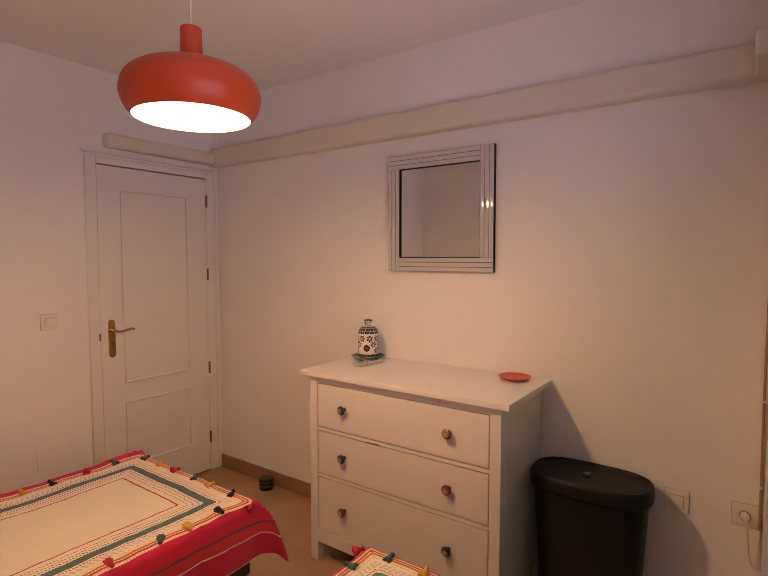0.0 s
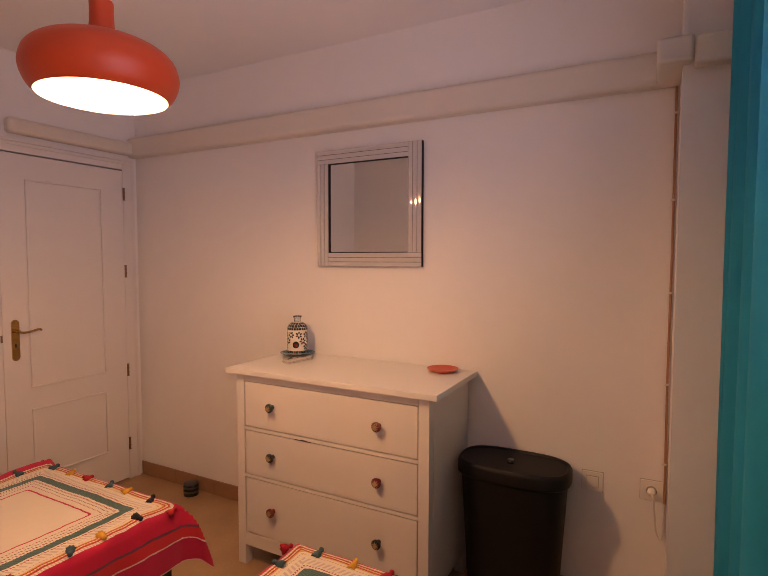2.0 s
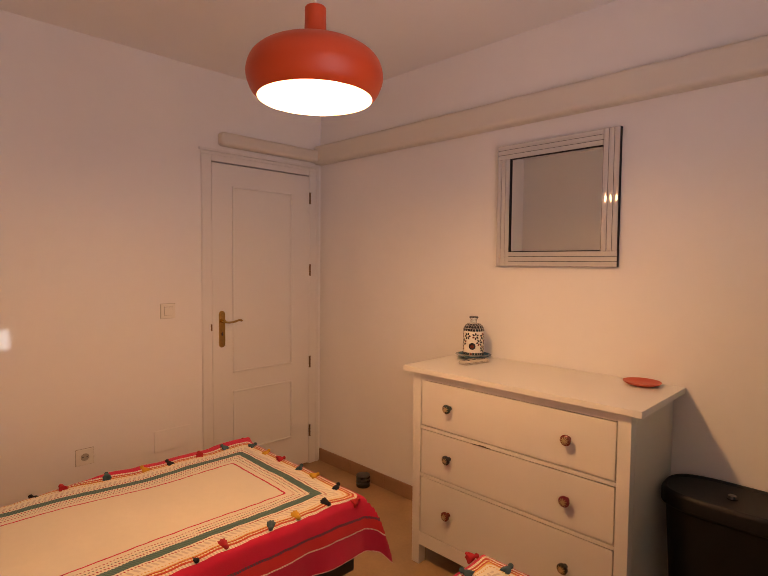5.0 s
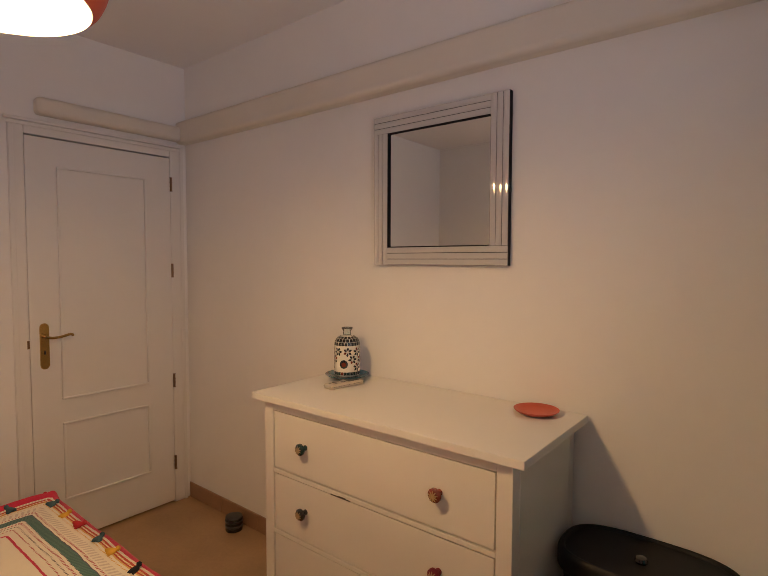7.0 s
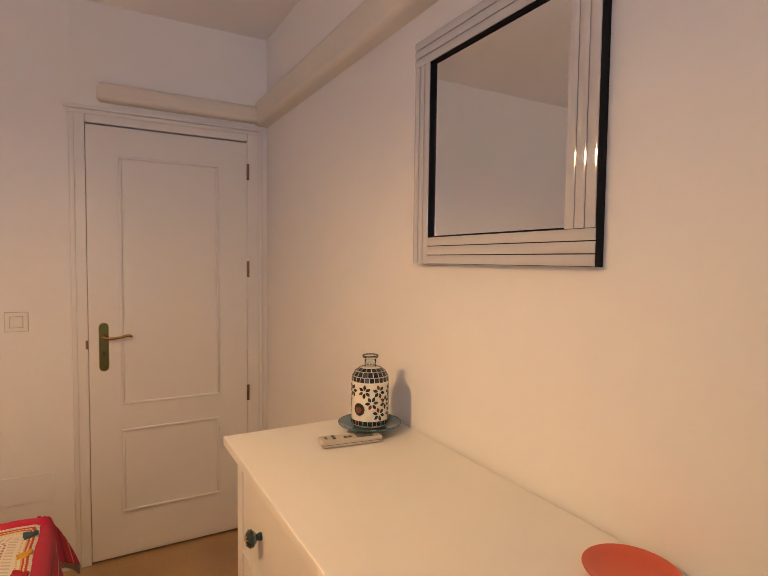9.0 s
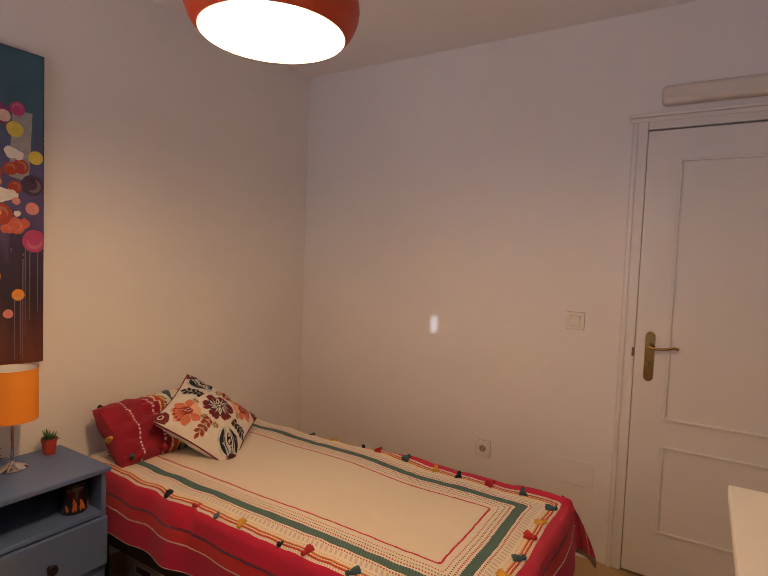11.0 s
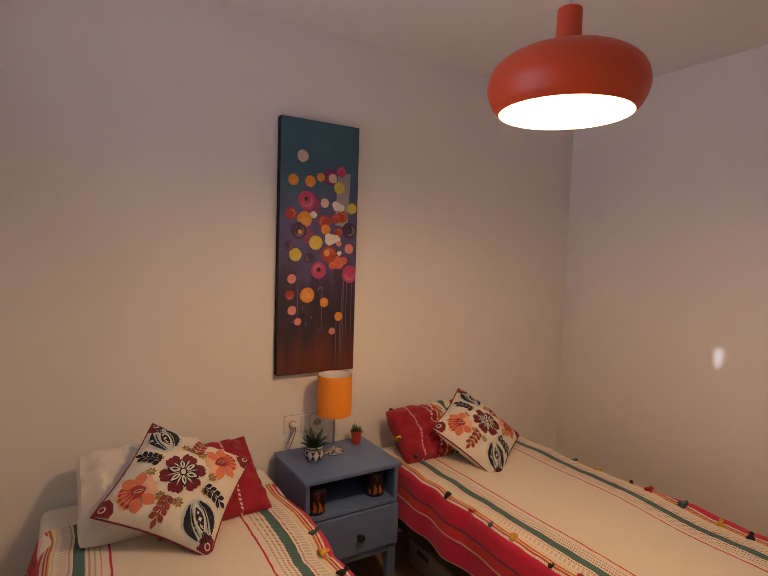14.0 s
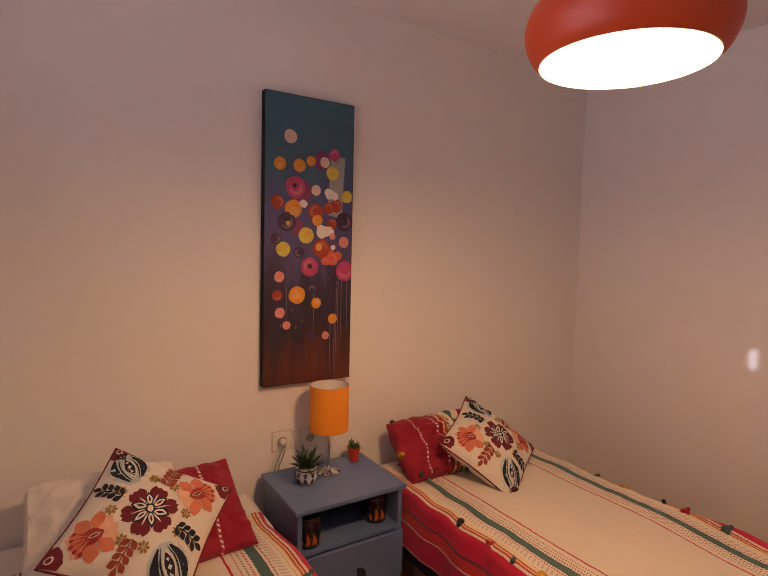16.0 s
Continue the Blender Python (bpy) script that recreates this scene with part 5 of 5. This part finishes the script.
def flower_print():
    """Layers of outlines by colour, in a square from -1 to 1: a wheel of petals in the middle, tulips and blooms towards the corners, sprigs between."""
    pale, peach, maroon, coral, gold, navy, sprig, red, cream, navy_top, cream_top, red_top = ([] for _ in range(12))
    ray = lambda t, r: (-r * math.sin(radians(t)), r * math.cos(radians(t)))
    for k in range(6):
        for t in (-17, 0, 17):
            maroon.append(placed(petal(0.31, 0.165, tip=1.9), *ray(60 * k + 30, 0.11), 60 * k + 30 + t))
        navy.append(placed(petal(0.31, 0.150), 0, 0, 60 * k))
        cream.append(placed(petal(0.22, 0.085), *ray(60 * k, 0.05), 60 * k))
        navy_top.append(placed(petal(0.12, 0.030), *ray(60 * k, 0.10), 60 * k))
        cream.append(placed(petal(0.24, 0.026), *ray(60 * k + 30, 0.05), 60 * k + 30))
    navy_top.append(disc(0.072))
    cream_top.append(disc(0.046))
    for sx in (1, -1):
        # tulip: broad dark petals about a seed pod, on a pale patch
        t0, c = (-45, 0.62) if sx > 0 else (135, -0.62)
        spot = lambda out, side=0.0: (c + ray(t0, out)[0] + ray(t0 - 90, side)[0], c + ray(t0, out)[1] + ray(t0 - 90, side)[1])
        pale.append(placed(disc(0.33), c, c))
        for s in (-1, 1):
            navy.extend(claw(spot, s, 0.290, 0.130))
            navy.extend(claw(spot, s, 0.140, 0.028))
        cream.append(placed(petal(0.46, 0.200), *spot(-0.24), t0))
        navy_top.append(placed(petal(0.40, 0.140), *spot(-0.21), t0))
        for f in (-0.10, 0.0, 0.10):
            cream_top.append(placed(disc(0.036 - 0.08 * abs(f), 4), *spot(f), t0))
        for t in (-28, 0, 28):
            dx, dy = ray(t0 + t, 0.15)
            bx, by = spot(0.17)
            navy_top.append(placed(petal(0.15, 0.022), bx, by, t0 + t))
            navy_top.append(placed(disc(0.026, 8), bx + dx, by + dy))
        # coral bloom: pale petals behind, curling ones at the sides, a dark heart and stamens towards the corner
        bx, by, t1 = 0.55 * sx, -0.55 * sx, (-135 if sx > 0 else 45)
        for t in (-150, 180, 150, 28, -28):
            peach.append(placed(petal(0.33, 0.25, tip=1.5), bx, by, t1 + t))
        for t in (-118, -72, 72, 118):
            coral.append(placed(petal(0.37, 0.185, tip=1.7), bx, by, t1 + t))
        for t in (-38, 0, 38):
            coral.append(placed(petal(0.30, 0.17, tip=1.6), bx, by, t1 + t))
        for t in (-24, 0, 24):
            hx, hy = ray(t1 + 180, 0.14)
            red.append(placed(petal(0.26, 0.115), bx + hx, by + hy, t1 + t))
        for t in (-42, -21, 0, 21, 42):
            dx, dy = ray(t1 + t, 0.25)
            red.append(placed(petal(0.25, 0.022), bx, by, t1 + t))
            red.append(placed(disc(0.028, 8), bx + dx, by + dy))
        hx, hy = ray(t1 + 180, 0.10)
        cream_top.append(placed(petal(0.17, 0.075), bx + hx, by + hy, t1))
        red_top.append(placed(petal(0.145, 0.048), bx + 0.88 * hx, by + 0.88 * hy, t1))
        # sprigs
        for t2, bunch in ((-10 if sx > 0 else 170, navy), (-94 if sx > 0 else 86, sprig)):
            a = lambda f: ray(t2, 0.645 + 0.80 * f)
            bunch.append(placed(petal(0.52, 0.022), *a(-0.26), t2))
            for q in range(4):
                for t in (-50, 50):
                    bunch.append(placed(petal(0.155, 0.086, tip=1.35), *a(-0.20 + 0.125 * q), t2 + t))
            bunch.append(placed(petal(0.15, 0.086, tip=1.3), *a(0.24), t2))
    for k in range(8):
        gx, gy = ray(45 * k + 17 + 11 * (k % 2), 0.55)
        for q in range(7):
            gold.append(placed(petal(0.092, 0.044, tip=1.7), gx, gy, 45 * k + 51.4 * q))
    for sx in (-1, 1):
        for sy in (-1, 1):
            maroon.append([(sx * a, sy * b) for a, b in ((0.995, 0.995), (0.86, 0.99), (0.73, 0.985), (0.71, 0.90), (0.77, 0.81), (0.81, 0.77), (0.90, 0.71), (0.985, 0.73), (0.99, 0.86))])
            cream.append(placed(disc(0.056, 12), sx * 0.895, sy * 0.895))
            red_top.append(placed(disc(0.038, 10), sx * 0.898, sy * 0.898))
    order = ((print_pale, pale), (print_peach, peach), (print_maroon, maroon), (print_coral, coral), (print_gold, gold), (print_navy, navy), (print_rust, sprig), (print_red, red), (cushion_cloth, cream), (print_navy, navy_top), (cushion_cloth, cream_top), (print_maroon, red_top))
    return [(m, o, 0.0011 + 0.0004 * k) for k, (m, o) in enumerate(order)]


PRINT = flower_print()


def cushion(top, right, bottom, left, label, seed):
    """A printed square cushion through its four corners."""
    t, r, b, l = (Vector(q) for q in (top, right, bottom, left))
    middle, u = (t + r + b + l) / 4, ((r - b) + (t - l)).normalized()
    v = (l - b) + (t - r)
    nrm = u.cross(v).normalized()
    v = nrm.cross(u)
    m = Matrix((u, v, nrm)).transposed().to_4x4()
    c = thing("cushion", Matrix.Translation(middle) @ m, label, "cushion", "the printed cushions")
    bm, at = pillow_mesh(0.204, 0.204, 0.086, seed, n=34, pinch=0.100, crumple=0.012, blunt=0.030, puff=0.52)
    part("cover", bm, cushion_cloth, c)
    rim = [at(s, -1, 1) for s in np.linspace(-1, 1, 13)] + [at(1, s, 1) for s in np.linspace(-1, 1, 13)[1:]] + [at(-s, 1, 1) for s in np.linspace(-1, 1, 13)[1:]] + [at(-1, -s, 1) for s in np.linspace(-1, 1, 13)[1:]]
    part("piping", tube(rim, 0.0035, 6), print_maroon, c, "maroon piping")
    for material, outs, lift in PRINT:
        tagged(part("print", laid(outs, lambda a, q: at(a, q, 1) + Vector((0, 0, lift))), material, c), kind="stuff")
    return c


soft("white_pillow", 0.235, 0.200, 0.080, 4.0, cotton_white, propped(-0.415, -0.215, 0.648, 31, 0), "white cotton pillow under the cushion, leaning on the wall", "pillow", crumple=0.022, blunt=0.08, pinch=0.06)
soft("red_pillow", 0.215, 0.178, 0.065, 9.0, plain_red, propped(-0.620, -0.168, 0.640, 34, 6), "red striped pillow leaning on the wall", "pillow", True, crumple=0.024, blunt=0.03, pinch=0.06)
striped = soft("red_pillow", 0.235, 0.155, 0.100, 14.0, pillow_cloth, propped(-1.775, -0.270, 0.635, 42, 0), "red striped pillow with woven bands leaning on the wall", "pillow", True, crumple=0.026, blunt=0.06, pinch=0.05)
for px, py, pz, colour, lean in ((-0.215, 0.125, 0.0, "black", 100), (-0.225, -0.02, 0.035, "yellow", 20), (-0.19, -0.13, 0.05, "teal", 30), (-0.06, -0.145, 0.075, "red", 30)):
    share("tassel", tassel_mesh(colour), striped, Matrix.Translation((px, py, pz)) @ pose(0, 0, 0, lean, 0, -60), colour + " yarn tassel")
cushion((-0.45, -0.266, 0.859), (-0.762, -0.123, 0.72), (-0.548, 0.143, 0.54), (-0.243, 0.003, 0.666), "cream cushion printed with maroon, coral and navy flowers", 2.0)
cushion((-1.971, -0.3, 0.841), (-2.193, -0.077, 0.587), (-1.867, 0.126, 0.524), (-1.663, -0.112, 0.688), "cream flower-print cushion standing on one corner", 5.0)


# ---- carton under the bed ----
def tool_carton():
    c = thing("tool_carton", pose(-1.76, 0.075, 0), "grey and orange printed carton under the bed", "carton")
    part("carton", box(-0.14, 0.14, -0.30, 0.30, 0, 0.125, 0.003), carton, c)
    part("white_print", box(0.1402, 0.1412, -0.240, 0.06, 0.070, 0.112), carton_white, c)
    part("orange_print", box(0.1402, 0.1412, 0.075, 0.215, 0.078, 0.116), carton_orange, c)
    part("printed_bar", box(0.1414, 0.1420, 0.090, 0.200, 0.089, 0.106), carton_white, c)
    for k in range(6):
        part("printed_mark", lathe([(0, 0), (0.011, 0), (0.011, 0.0006), (0, 0.0006)], 14), carton_white, c).matrix_basis = Matrix.Translation((0.1402, -0.06 + 0.042 * k, 0.042)) @ pose(0, 0, 0, 0, 90, 0)
    part("dark_print", box(0.1414, 0.1420, -0.225, -0.13, 0.078, 0.104), carton_dark, c)
    part("orange_print", box(-0.10, 0.10, 0.3002, 0.3012, 0.070, 0.110), carton_orange, c)
    part("white_print", box(-0.12, 0.12, 0.3002, 0.3012, 0.015, 0.060), carton_white, c)
    part("tape", box(-0.025, 0.025, -0.299, 0.299, 0.1251, 0.1256), carton_white, c)
    return c


tool_carton()

# ---- skirting: tiles one by one along the north wall ----
skirt = thing("baseboard", pose(0, NORTH, 0), "brown stone skirting tiles along the wall", "baseboard", kind="structure")
part("bedding", box(WEST + 0.001, 0.154, -0.006, 0.002, 0, 0.088), grout, skirt)
me = bpy.data.meshes.new("skirting_tile")
bm = box(0, 0.327, -0.013, -0.0055, 0.001, 0.091, 0.003)
bm.to_mesh(me)
bm.free()
me.materials.append(skirting_tile)
x = WEST + 0.014
while x + 0.33 < 0.16:
    share("tile", me, skirt, pose(x, 0, 0))
    x += 0.3295
